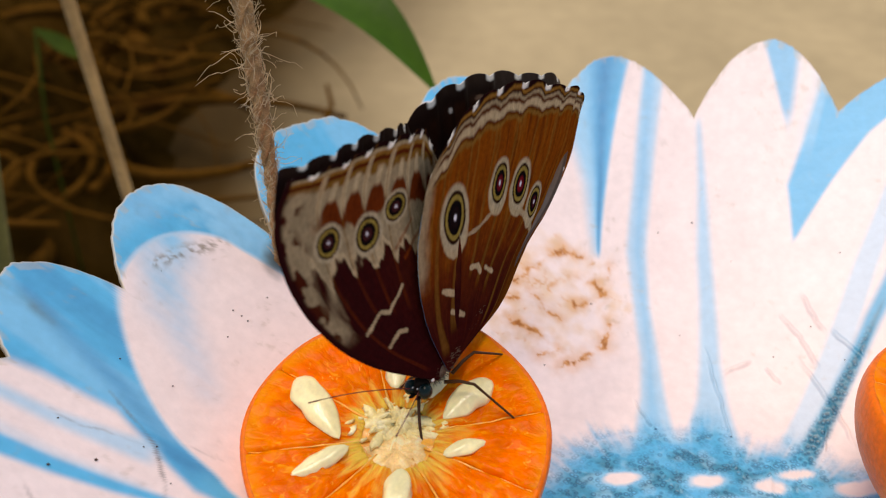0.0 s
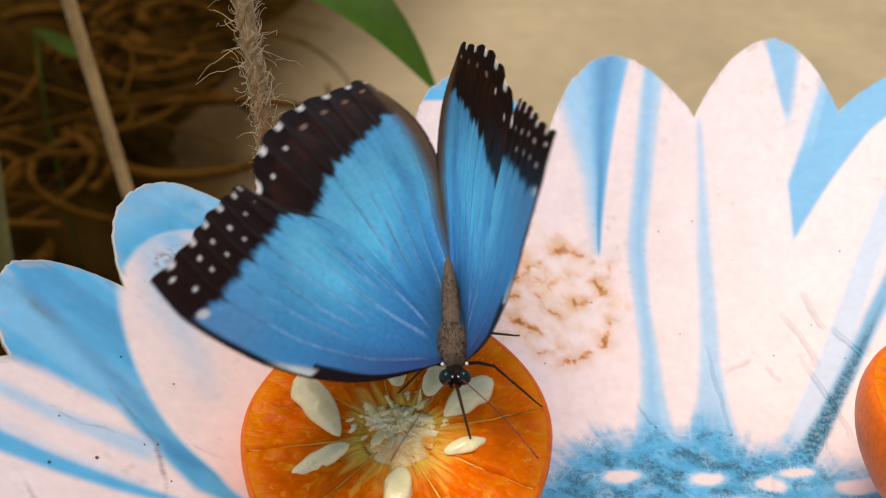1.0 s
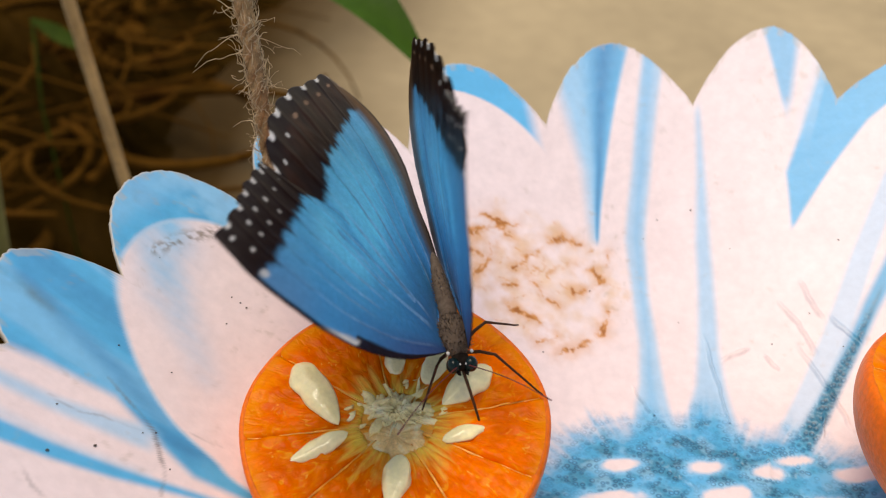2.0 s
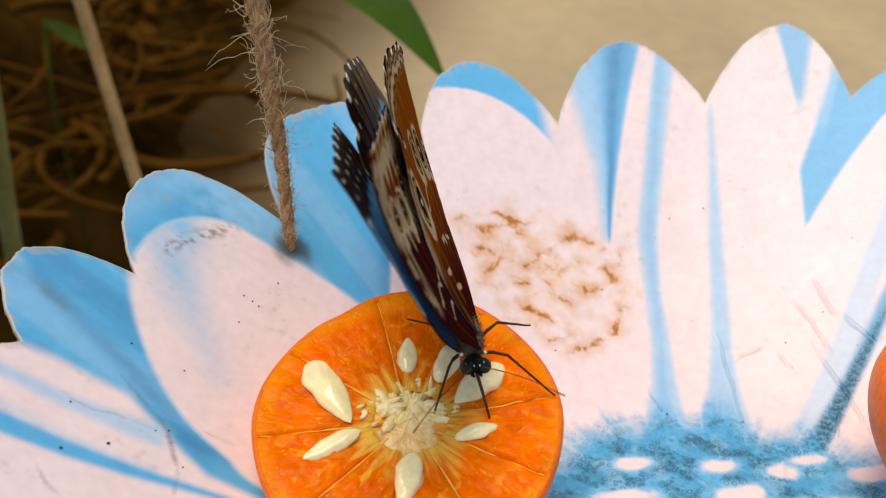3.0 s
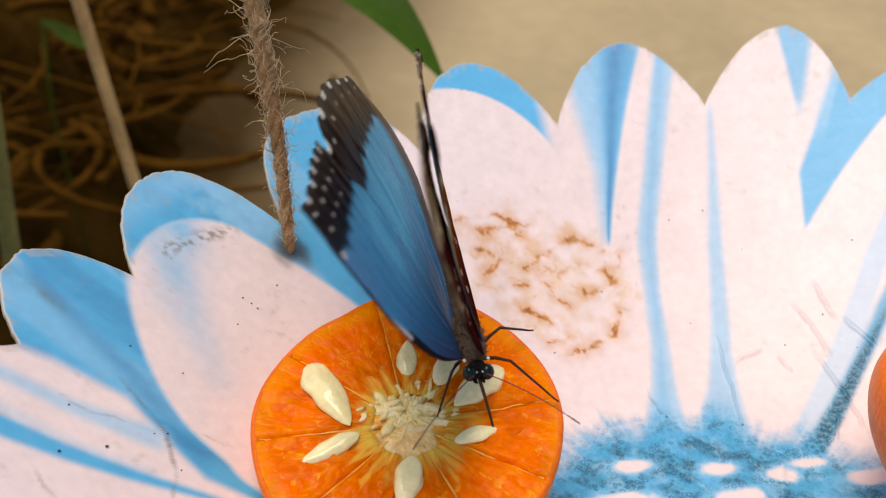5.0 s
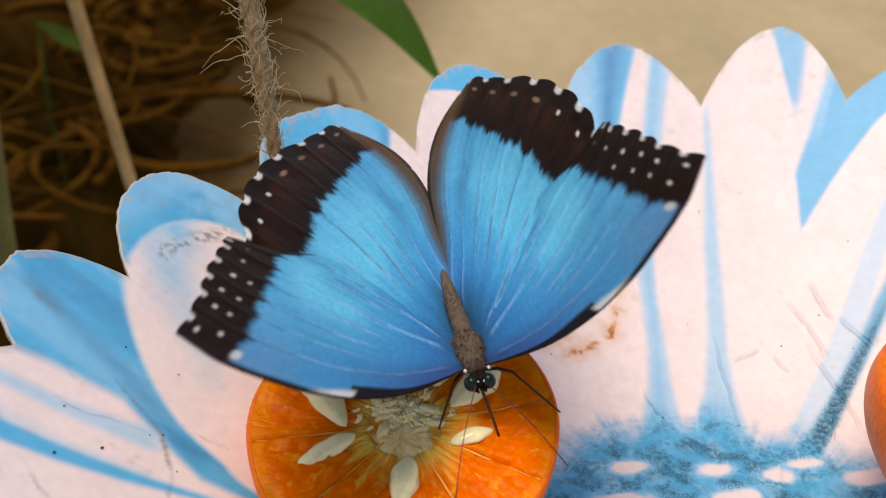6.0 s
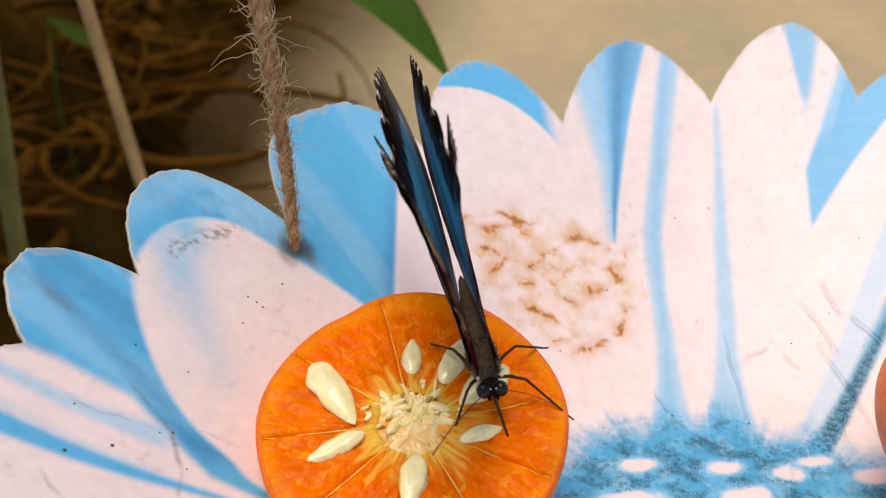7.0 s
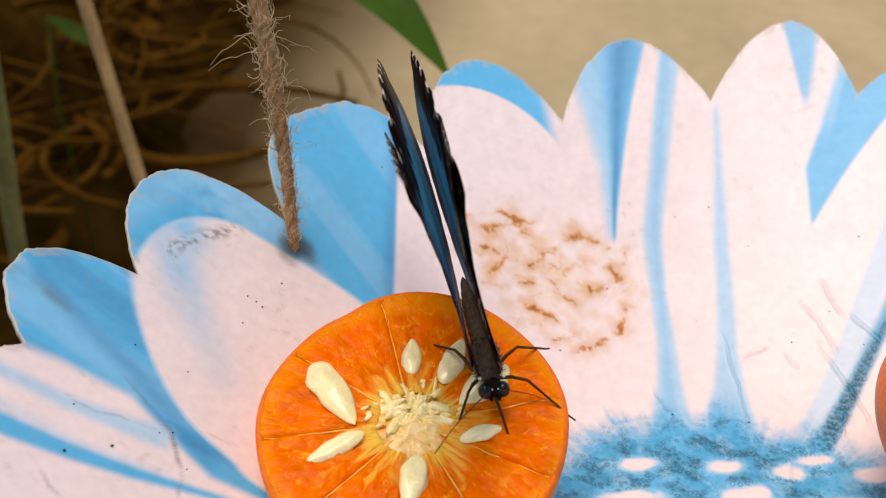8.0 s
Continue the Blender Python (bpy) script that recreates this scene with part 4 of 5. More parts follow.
def patch(u, v, lead, margin, trail, phase):
    """A wing's plan (mm): u from the root to the scalloped margin, v from the leading to the trailing edge."""
    w = v[..., None]
    p = curve_at(lead, u) * (1 - w) + curve_at(trail, u) * w
    rim = curve_at(margin, v)
    ends = np.asarray(lead[-1]) * (1 - w) + np.asarray(trail[-1]) * w
    p = p + (rim - ends) * u[..., None] ** 3
    out = rim / np.maximum(np.hypot(rim[..., 0], rim[..., 1]), 1)[..., None]
    return p + out * ((1.0 * np.abs(np.sin(np.pi * (v * 8 + phase))) ** 0.8 - 0.45) * u ** 16)[..., None]


def fore_plan(u, v):
    return patch(u, v, FORE_LEAD, FORE_MARGIN, FORE_TRAIL, 0.15)


def hind_plan(u, v):
    return patch(u, v, HIND_LEAD, HIND_MARGIN, HIND_TRAIL, 0.1)


def inset(u, v, margin):
    """1 at the margin, falling by 1 in 55 mm towards the root."""
    rim = curve_at(margin, v)
    return 1 - (1 - u) * np.hypot(rim[..., 0], rim[..., 1]) / 55


UP_BLUE = np.array((0.055, 0.315, 0.58))
UP_SHEEN = np.array((0.15, 0.70, 0.92))
UP_DARK = np.array((0.018, 0.0075, 0.005))
CHALK = np.array((0.75, 0.70, 0.62))


def lay(col, mask, c):
    m = np.clip(mask, 0, 1)[..., None]
    col[:] = col * (1 - m) + np.asarray(c) * m


def dab(p, cx, cy, rx, ry, turn=0.0):
    c, s = math.cos(radians(turn)), math.sin(radians(turn))
    x, y = p[..., 0] - cx, p[..., 1] - cy
    return np.hypot((x * c + y * s) / rx, (y * c - x * s) / ry)


def ocellus(col, p, cx, cy, rx, ry, turn, core):
    """An eye-spot: pale halo, dark ring, ochre ring, black pupil with a tinted heart and a white glint."""
    d = dab(p, cx, cy, rx, ry, turn)
    lay(col, 1 - sstep(1.22, 1.44, d), (0.36, 0.28, 0.17))
    lay(col, 1 - sstep(1.02, 1.10, d), (0.022, 0.008, 0.004))
    lay(col, 1 - sstep(0.86, 0.93, d), (0.24, 0.165, 0.035))
    lay(col, 1 - sstep(0.66, 0.73, d), (0.006, 0.003, 0.003))
    lay(col, (1 - sstep(0.30, 0.50, d)) * 0.9, core)
    lay(col, 1 - sstep(0.09, 0.17, d), (0.62, 0.58, 0.62))


def vein_lines(u, v, p, lines, width):
    """Mask of thin veins: (start v, end v, first u) from the root outwards; width in mm."""
    r = np.hypot(p[..., 0], p[..., 1])
    out = np.zeros(u.shape)
    for v0, v1, u0 in lines:
        c = v0 + (v1 - v0) * u
        d = np.abs(v - c) * np.maximum(r, 4) * 0.9
        out = np.maximum(out, (1 - sstep(width * 0.4, width, d)) * sstep(u0, u0 + 0.08, u))
    return out


FORE_VEINS = [(0.20, 0.16, 0.1), (0.30, 0.28, 0.45), (0.38, 0.40, 0.42), (0.48, 0.52, 0.40), (0.62, 0.65, 0.1), (0.76, 0.79, 0.36), (0.88, 0.90, 0.1)]
HIND_VEINS = [(0.10, 0.12, 0.1), (0.24, 0.25, 0.2), (0.36, 0.38, 0.4), (0.42, 0.50, 0.34), (0.52, 0.61, 0.3), (0.66, 0.73, 0.15), (0.80, 0.85, 0.1)]


def cells(v, lines):
    """Place 0..1 between neighbouring veins at the margin."""
    at = np.array([0.0] + [q[1] for q in lines] + [1.0])
    k = np.clip(np.searchsorted(at, v, side="right") - 1, 0, len(at) - 2)
    return (v - at[k]) / (at[k + 1] - at[k]), k


def blue_field(u, v, p, seed, lines, glow):
    """Blue scales with paler rays between the veins; glow: where along v the painted cyan sheen peaks."""
    rays = field(v * 30, u * 2.0, 0, seed, 3)
    soft = field(p[..., 0] / 13, p[..., 1] / 13, 0, seed + 5, 3)
    grain = field(p[..., 0] / 0.9, p[..., 1] / 0.9, 0, seed + 7, 2)
    col = np.ones(u.shape + (3,)) * UP_BLUE
    # iridescent cyan highlight painted into the blue, strongest past mid wing
    lay(col, np.exp(-((u - 0.62) / 0.21) ** 2) * np.exp(-((v - glow) / 0.42) ** 2) * (0.95 + 0.35 * rays + 0.8 * soft), UP_SHEEN)
    lay(col, sstep(0.50, 0.85, u) * sstep(0.0, 0.6, soft + 0.5 * grain + 0.1) * 0.28, np.array((0.15, 0.40, 0.62)))
    lay(col, (1 - sstep(0.06, 0.42, u)) * 0.6, np.array((0.030, 0.13, 0.38)))
    lay(col, sstep(0.15, 0.55, rays) * sstep(0.35, 0.6, u) * 0.20, np.array((0.16, 0.52, 0.80)))
    lay(col, vein_lines(u, v, p, lines, 0.30) * sstep(0.08, 0.2, u) * (1 - sstep(0.55, 0.85, u)) * (0.62 + 0.3 * grain), np.array((0.30, 0.55, 0.78)))
    gap = sstep(-0.25, 0.15, field(u * 9, v * 9, 0, seed + 9, 2))
    lay(col, vein_lines(u, v + 0.004, p, lines, 0.22) * gap * sstep(0.22, 0.34, u) * 0.35, np.array((0.010, 0.02, 0.05)))
    return col * (1 + 0.08 * grain)[..., None], rays


def fore_upper(u, v, p):
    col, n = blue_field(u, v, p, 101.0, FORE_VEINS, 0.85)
    w = inset(u, v, FORE_MARGIN)
    lay(col, (1 - sstep(0.10, 0.42, v)) * (1 - sstep(0.25, 0.7, u)) * 0.75, np.array((0.055, 0.080, 0.23)))
    lay(col, (1 - sstep(0.03, 0.30, v)) * sstep(0.6, 0.75, u) * 0.45, np.array((0.16, 0.26, 0.42)))
    c, k = cells(v, FORE_VEINS)
    edge = 0.795 + 0.055 * v + 0.011 * n + 0.012 * field(v * 90, u * 30, 0, 77.0, 3) - 0.020 * np.abs(2 * c - 1) ** 4
    lay(col, sstep(edge - 0.012, edge + 0.016, w), UP_DARK)
    # costa: dark line swelling to a black dash, then a chalk-white patch
    swell = 0.030 + 0.055 * sstep(0.15, 0.50, u) * (u < 0.535)
    lay(col, 1 - sstep(swell - 0.012, swell + 0.014, v + 0.010 * n), UP_DARK * (1, 1.1, 1.6))
    lay(col, (1 - sstep(0.045, 0.07, v + 0.01 * n + 0.25 * np.maximum(u - 0.56, 0))) * sstep(0.528, 0.542, u + 0.25 * v) * (1 - sstep(0.575, 0.66, u)) * sstep(0.008, 0.016, v), CHALK)
    spots = ((0, 0.5, 0.935, 1.0), (1, 0.45, 0.925, 1.25), (1, 0.55, 0.875, 0.9), (2, 0.4, 0.925, 1.25), (2, 0.5, 0.870, 0.9), (0, 0.75, 0.865, 0.9), (3, 0.45, 0.915, 1.3),
             (3, 0.55, 0.865, 0.8), (4, 0.45, 0.915, 0.75), (5, 0.5, 0.92, 0.4))
    for cell, at, ring, size in spots:
        d = np.hypot((w - ring) / (0.0092 * size ** 0.5), (c - at) / (0.072 * size ** 0.5))
        lay(col, (k == cell) * (1 - sstep(0.55, 1.15, d)) * min(size, 1), CHALK)
    lay(col, (1 - sstep(0.5, 1.1, np.hypot((w - 0.795) / 0.016, (v - 0.07) / 0.03))) * 0.8, CHALK)
    lay(col, sstep(0.972, 0.980, w) * (1 - sstep(0.25, 0.50, np.abs(np.sin(np.pi * (v * 8 + 0.15))))) * 0.8, CHALK)
    return col


def hind_upper(u, v, p):
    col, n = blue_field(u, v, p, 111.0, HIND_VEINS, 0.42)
    w = inset(u, v, HIND_MARGIN)
    c, k = cells(v, HIND_VEINS)
    edge = 0.805 + 0.010 * n + 0.012 * field(v * 90, u * 30, 0, 78.0, 3) - 0.016 * np.abs(2 * c - 1) ** 4 + 0.07 * (1 - sstep(0.0, 0.2, v))
    lay(col, sstep(edge - 0.012, edge + 0.016, w), UP_DARK)
    lay(col, sstep(edge + 0.02, edge + 0.10, w) * (1 - sstep(0.93, 0.96, w)) * np.clip(0.2 + 0.5 * n, 0, 0.4), np.array((0.075, 0.022, 0.008)))
    fold = sstep(0.80, 0.93, v + 0.02 * n)
    lay(col, fold * 0.95, np.array((0.13, 0.088, 0.058)))
    lay(col, fold * sstep(0.55, 0.8, u) * (1 - sstep(0.90, 0.94, w)) * 0.8, np.array((0.14, 0.065, 0.020)))
    lay(col, sstep(0.955, 0.975, v) * 0.85, np.array((0.035, 0.017, 0.008)))
    for j, bright in enumerate((1.0, 1.0, 0.9, 0.5, 0.4, 0.4, 0.5, 0.7)):
        d = np.hypot((w - 0.935) / 0.0075, (c - 0.5) / (0.07 if j < 3 else 0.17))
        lay(col, (k == j) * (1 - sstep(0.6, 1.2, d)) * bright, CHALK if j < 3 else (0.55, 0.33, 0.20))
    lay(col, 1 - sstep(0.6, 1.1, dab(p, 2.2, -59.5, 0.9, 0.7)), CHALK)
    lay(col, sstep(0.976, 0.984, w) * (1 - sstep(0.25, 0.50, np.abs(np.sin(np.pi * (v * 8 + 0.1))))), CHALK)
    return col


BROWN = np.array((0.105, 0.0185, 0.0022))
RUST = np.array((0.185, 0.043, 0.0030))
MAROON = np.array((0.026, 0.0034, 0.0016))
FAWN = np.array((0.36, 0.265, 0.150))
OCHRE = np.array((0.21, 0.095, 0.018))


def zigzag(p, pts, width, n):
    """Mask of a ragged line through points (mm)."""
    best = np.full(p.shape[:-1], 1e9)
    for (x0, y0), (x1, y1) in zip(pts, pts[1:]):
        dx, dy = x1 - x0, y1 - y0
        f = np.clip(((p[..., 0] - x0) * dx + (p[..., 1] - y0) * dy) / (dx * dx + dy * dy), 0, 1)
        best = np.minimum(best, np.hypot(p[..., 0] - x0 - f * dx, p[..., 1] - y0 - f * dy))
    return 1 - sstep(width * 0.6, width * 1.2, best + 0.5 * width * n)


def fore_under(u, v, p):
    n = field(p[..., 0] / 3.5, p[..., 1] / 3.5, 0, 121.0, 3)
    s = field(v * 22, u * 9, 0, 131.0, 3)
    w = inset(u, v, FORE_MARGIN)
    c, k = cells(v, FORE_VEINS)
    arch = 1 - (2 * c - 1) ** 2
    col = np.ones(u.shape + (3,)) * MAROON
    lay(col, sstep(0.25, 0.60, u + 0.10 * n) * sstep(0.25, 0.8, v) * 0.6, BROWN * 0.7)
    lay(col, vein_lines(u, v, p, FORE_VEINS, 0.35) * 0.5, BROWN * 0.9)
    # pale outer half with a ragged inner edge
    inner = 0.655 + 0.05 * np.abs(v - 0.40) + 0.050 * s + 0.045 * arch - 0.02
    lay(col, sstep(inner - 0.008, inner + 0.010, w), FAWN * 0.72 * (1 + 0.3 * n)[..., None])
    lay(col, (1 - sstep(0.006, 0.018, np.abs(w - inner - 0.016))) * 0.9, FAWN * 1.15)
    lobes = sstep(0.775, 0.790, w + 0.02 * s) * (1 - sstep(0.790 + 0.075 * arch, 0.808 + 0.075 * arch, w)) * sstep(0.12, 0.20, v)
    lay(col, lobes, BROWN)
    lay(col, sstep(0.862, 0.882, w + 0.014 * s) * (1 - lobes), FAWN * 0.75)
    lay(col, sstep(0.893, 0.905, w + 0.015 * s - 0.012 * arch), OCHRE * 0.75)
    lay(col, sstep(0.922, 0.932, w - 0.010 * arch), BROWN * 0.7)
    lay(col, sstep(0.938, 0.948, w - 0.010 * arch), OCHRE)
    lay(col, sstep(0.958, 0.964, w - 0.006 * arch), FAWN * 0.8)
    lay(col, sstep(0.976, 0.983, w), MAROON * 0.5)
    lay(col, sstep(0.970, 0.978, w) * (1 - sstep(0.25, 0.50, np.abs(np.sin(np.pi * (v * 8 + 0.15))))), CHALK)
    rib = vein_lines(u, v, p, FORE_VEINS, 0.75) * sstep(0.80, 0.86, w) * (1 - sstep(0.95, 0.97, w))
    lay(col, rib * 0.85, FAWN * 1.2)
    lay(col, (1 - sstep(0.05, 0.16, np.abs(c - 0.5))) * sstep(0.855, 0.875, w) * (1 - sstep(0.915, 0.93, w)) * 0.7, FAWN * 1.3)
    lay(col, vein_lines(u, v, p, FORE_VEINS, 0.22) * sstep(0.62, 0.68, w) * 0.45, OCHRE * 0.8)
    # mottled leading edge
    mott = sstep(0.44, 0.52, u) * (1 - sstep(0.07, 0.17, v + 0.06 * s)) * (1 - sstep(0.90, 0.94, w))
    lay(col, mott * 0.9, FAWN * 0.75)
    lay(col, mott * sstep(0.05, 0.30, n + 0.4 * s), BROWN * 0.45)
    lay(col, 1 - sstep(0.025, 0.045, v), MAROON * 0.8)
    lay(col, zigzag(p, [(21.5, 18.5), (23.2, 14.0), (21.6, 12.0), (24.0, 7.0)], 0.42, s), FAWN)
    lay(col, zigzag(p, [(15.5, 14.0), (16.5, 11.0), (15.2, 9.0)], 0.5, s), FAWN * 0.9)
    for a in ((28.5, 4.5), (31.5, 6.0), (25.0, 1.5)):
        lay(col, zigzag(p, [a, (a[0] + 2.5, a[1] - 5.5)], 0.4, s) * 0.6, BROWN * 1.5)
    for cx, cy, rx, ry in ((42.5, 20.9, 2.5, 2.6), (38.3, 11.9, 2.9, 2.9), (38.8, 3.8, 2.3, 2.7)):
        ocellus(col, p, cx, cy, rx, ry, 0, (0.05, 0.012, 0.012))
    return col * (1 + 0.22 * field(v * 120, u * 16, 0, 161.0, 2))[..., None]


def hind_under(u, v, p):
    n = field(p[..., 0] / 4.5, p[..., 1] / 4.5, 0, 141.0, 3)
    s = field(v * 22, u * 9, 0, 151.0, 3)
    streaks = field(v * 40, u * 2.5, 0, 171.0, 3)
    w = inset(u, v, HIND_MARGIN)
    c, k = cells(v, HIND_VEINS)
    arch = 1 - (2 * c - 1) ** 2
    col = np.ones(u.shape + (3,)) * BROWN
    lay(col, sstep(0.42, 0.78, u + 0.08 * n) * 0.95, RUST)
    lay(col, (1 - sstep(0.20, 0.60, u + 0.06 * n)) * (1 - 0.5 * sstep(0.7, 0.95, v)) * 0.9, MAROON)
    lay(col, sstep(0.72, 0.95, v) * (1 - sstep(0.5, 0.85, u)) * 0.55, np.array((0.15, 0.048, 0.006)))
    lay(col, sstep(0.0, 0.5, streaks) * 0.45, BROWN * 0.6)
    lay(col, sstep(0.1, 0.5, -streaks) * sstep(0.4, 0.7, u) * 0.4, OCHRE)
    lay(col, vein_lines(u, v, p, HIND_VEINS, 0.32) * 0.55, OCHRE * 0.8)
    for a, b in ((0.880, OCHRE * 0.9), (0.893, BROWN * 0.7), (0.903, FAWN * 1.1), (0.926, BROWN * 0.6), (0.938, FAWN * 0.8), (0.950, MAROON), (0.960, OCHRE * 1.1), (0.972, MAROON * 0.5)):
        lay(col, sstep(a - 0.006, a + 0.006, w + 0.010 * s - 0.018 * arch), b)
    lay(col, sstep(0.976, 0.984, w) * (1 - sstep(0.25, 0.50, np.abs(np.sin(np.pi * (v * 8 + 0.1))))), CHALK)
    lay(col, sstep(0.45, 0.60, u) * (1 - sstep(0.02, 0.075, v + 0.02 * s)) * 0.85, FAWN * 0.8)
    spots = ((26.7, -12.2, 5.0, 3.9, -10, (0.012, 0.006, 0.006)), (22.3, -30.0, 3.9, 3.0, -35, (0.13, 0.008, 0.012)),
             (16.3, -38.3, 4.1, 3.2, -45, (0.15, 0.008, 0.012)), (8.3, -42.8, 3.4, 2.5, -55, (0.05, 0.008, 0.01)))
    for cx, cy, rx, ry, t, core in spots:
        q = radians(t)
        d = dab(p, cx - 1.3 * math.cos(q), cy - 1.3 * math.sin(q), rx * 1.34, ry * 1.36, t)
        lay(col, 1 - sstep(0.98, 1.10, d + 0.08 * s), FAWN * 1.05)
    lay(col, zigzag(p, [(20.5, -14.5), (18.6, -20.0), (18.2, -27.5)], 0.45, s) * 0.8, FAWN)
    lay(col, zigzag(p, [(13.6, -33.0), (10.5, -36.5), (4.5, -40.5), (0.5, -40.0)], 0.8, s) * 0.9, FAWN)
    for cx, cy, rx, ry, t, core in spots:
        ocellus(col, p, cx, cy, rx * 1.02, ry * 1.02, t, core)
    for pts in ([(15.6, -3.5), (12.2, -6.8)], [(13.0, -14.0), (11.4, -16.6), (9.6, -17.0)], [(9.0, -19.0), (6.4, -21.0)], [(9.6, -4.4), (5.8, -8.0)]):
        lay(col, zigzag(p, pts, 0.62, s) * 0.9, FAWN * 1.15)
    return col * (1 + 0.22 * field(v * 130, u * 16, 0, 181.0, 2))[..., None]


WING_UP = material("wing_scales_blue", attr="tone", rough=0.42, metal=0.4, vary=0.08, scale=900, bump=0.15, bump_scale=1500, spec=0.03, fine=0.08)
WING_DOWN = material("wing_scales_brown", attr="tone", rough=0.6, vary=0.15, scale=900, bump=0.15, bump_scale=1500, spec=0.0, fine=0.12)


def wing_mesh(name, plan, upper, under, mirror, n, m, lift):
    fore = plan is fore_plan
    u, v = np.meshgrid(np.linspace(0.0, 1, n) ** 0.9, np.linspace(0, 1, m), indexing="ij")
    p = plan(u, v)
    veins = vein_lines(u, v, p, FORE_VEINS if fore else HIND_VEINS, 0.6)
    ripple = np.abs(np.sin(np.pi * (v * 8 + (0.15 if fore else 0.1)))) * sstep(0.85, 1.0, u)
    z = lift - ((1.85 if fore else 1.54) + 0.3 * ripple) * np.clip((u - 0.7) / 0.3, 0, 1) ** 1.5
    z = z + (0.08 if fore else 0.58) * np.sin(np.pi * np.minimum(u / 0.85, 1)) + 0.07 * np.cos(2 * np.pi * v * 7.5) * sstep(0.1, 0.5, u) * (1 - 0.5 * u)
    if not fore:     # the fold that wraps the abdomen
        z = z + 1.5 * sstep(0.72, 1.0, v) * np.sin(np.pi * u) ** 0.6
    z = z + 0.10 * veins + 0.12 * field(p[..., 0] / 5, p[..., 1] / 5, 0, 17.0, 2) * sstep(0.1, 0.4, u)
    top = np.stack((p[..., 0], p[..., 1], z + 0.05), -1)
    low = np.stack((p[..., 0], p[..., 1], z - 0.05), -1)
    verts = np.concatenate((top.reshape(-1, 3), low.reshape(-1, 3))) / 1000
    k = n * m
    a = np.arange(k).reshape(n, m)
    quads = np.stack((a[:-1, :-1], a[1:, :-1], a[1:, 1:], a[:-1, 1:]), -1).reshape(-1, 4)
    if mirror:
        verts[:, 0] *= -1
        quads = quads[:, ::-1]
    border = np.concatenate((a[0, :], a[1:, -1], a[-1, -2::-1], a[-2:0:-1, 0]))
    b2 = np.roll(border, -1)
    rim = np.stack((border, b2, b2 + k, border + k), -1)
    if not mirror:
        rim = rim[:, ::-1]
    # top faces must look up, the others down
    faces = np.concatenate((quads[:, ::-1], quads + k, rim))
    fm = np.concatenate((np.zeros(len(quads)), np.ones(len(quads) + len(rim))))
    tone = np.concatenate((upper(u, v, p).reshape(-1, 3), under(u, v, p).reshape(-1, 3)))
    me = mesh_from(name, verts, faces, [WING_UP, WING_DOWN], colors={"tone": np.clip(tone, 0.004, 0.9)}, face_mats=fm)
    return me


def ball(center, radii, rough=0.0, seed=0, n=14, m=20, power=1.0):
    v = []
    for i in range(n):
        w = math.pi * (i + 0.02) / (n - 0.96)
        for j in range(m):
            a = 2 * math.pi * j / m
            d = Vector((math.sin(w) * math.cos(a), math.cos(w), math.sin(w) * math.sin(a)))
            k = 1 + rough * noise.noise(d * 3 + Vector((seed, 0, 0)))
            v.append(Vector((d.x * radii[0], d.y * radii[1], d.z * radii[2])) * k + Vector(center))
    return [q / 1000 for q in v], grid_faces(n, m, 0, True)


def hairs_on(center, radii, count, length, seed, back=0.5):
    rnd = random.Random(seed)
    out = []
    for k in range(count):
        d = Vector((rnd.gauss(0, 1), rnd.gauss(0, 1), rnd.gauss(0, 1))).normalized()
        p = Vector(center) + Vector((d.x * radii[0], d.y * radii[1], d.z * radii[2])) * 0.97
        g = (d + Vector((0, -back, 0))).normalized() * length * rnd.uniform(0.5, 1.3)
        line = [p / 1000, (p + g * 0.5 + d * 0.1) / 1000, (p + g) / 1000]
        out.append(tube(line, [0.00007, 0.00006, 0.00002], 3, k))
    return merge(out)


def body_pose(x, y, z, yaw, pitch, roll):
    """The butterfly's pose: place in mm, heading from the near side, nose down and lean in degrees."""
    ps, p, ro = radians(yaw), radians(pitch), radians(roll)
    f = Vector((math.sin(ps) * math.cos(p), -math.cos(ps) * math.cos(p), -math.sin(p)))
    r = f.cross(Vector((0, 0, 1))).normalized()
    u = r.cross(f)
    r, u = r * math.cos(ro) + u * math.sin(ro), u * math.cos(ro) - r * math.sin(ro)
    m = Matrix((r, f, u)).transposed().to_4x4()
    m.translation = Vector((x, y, z)) / 1000
    return m


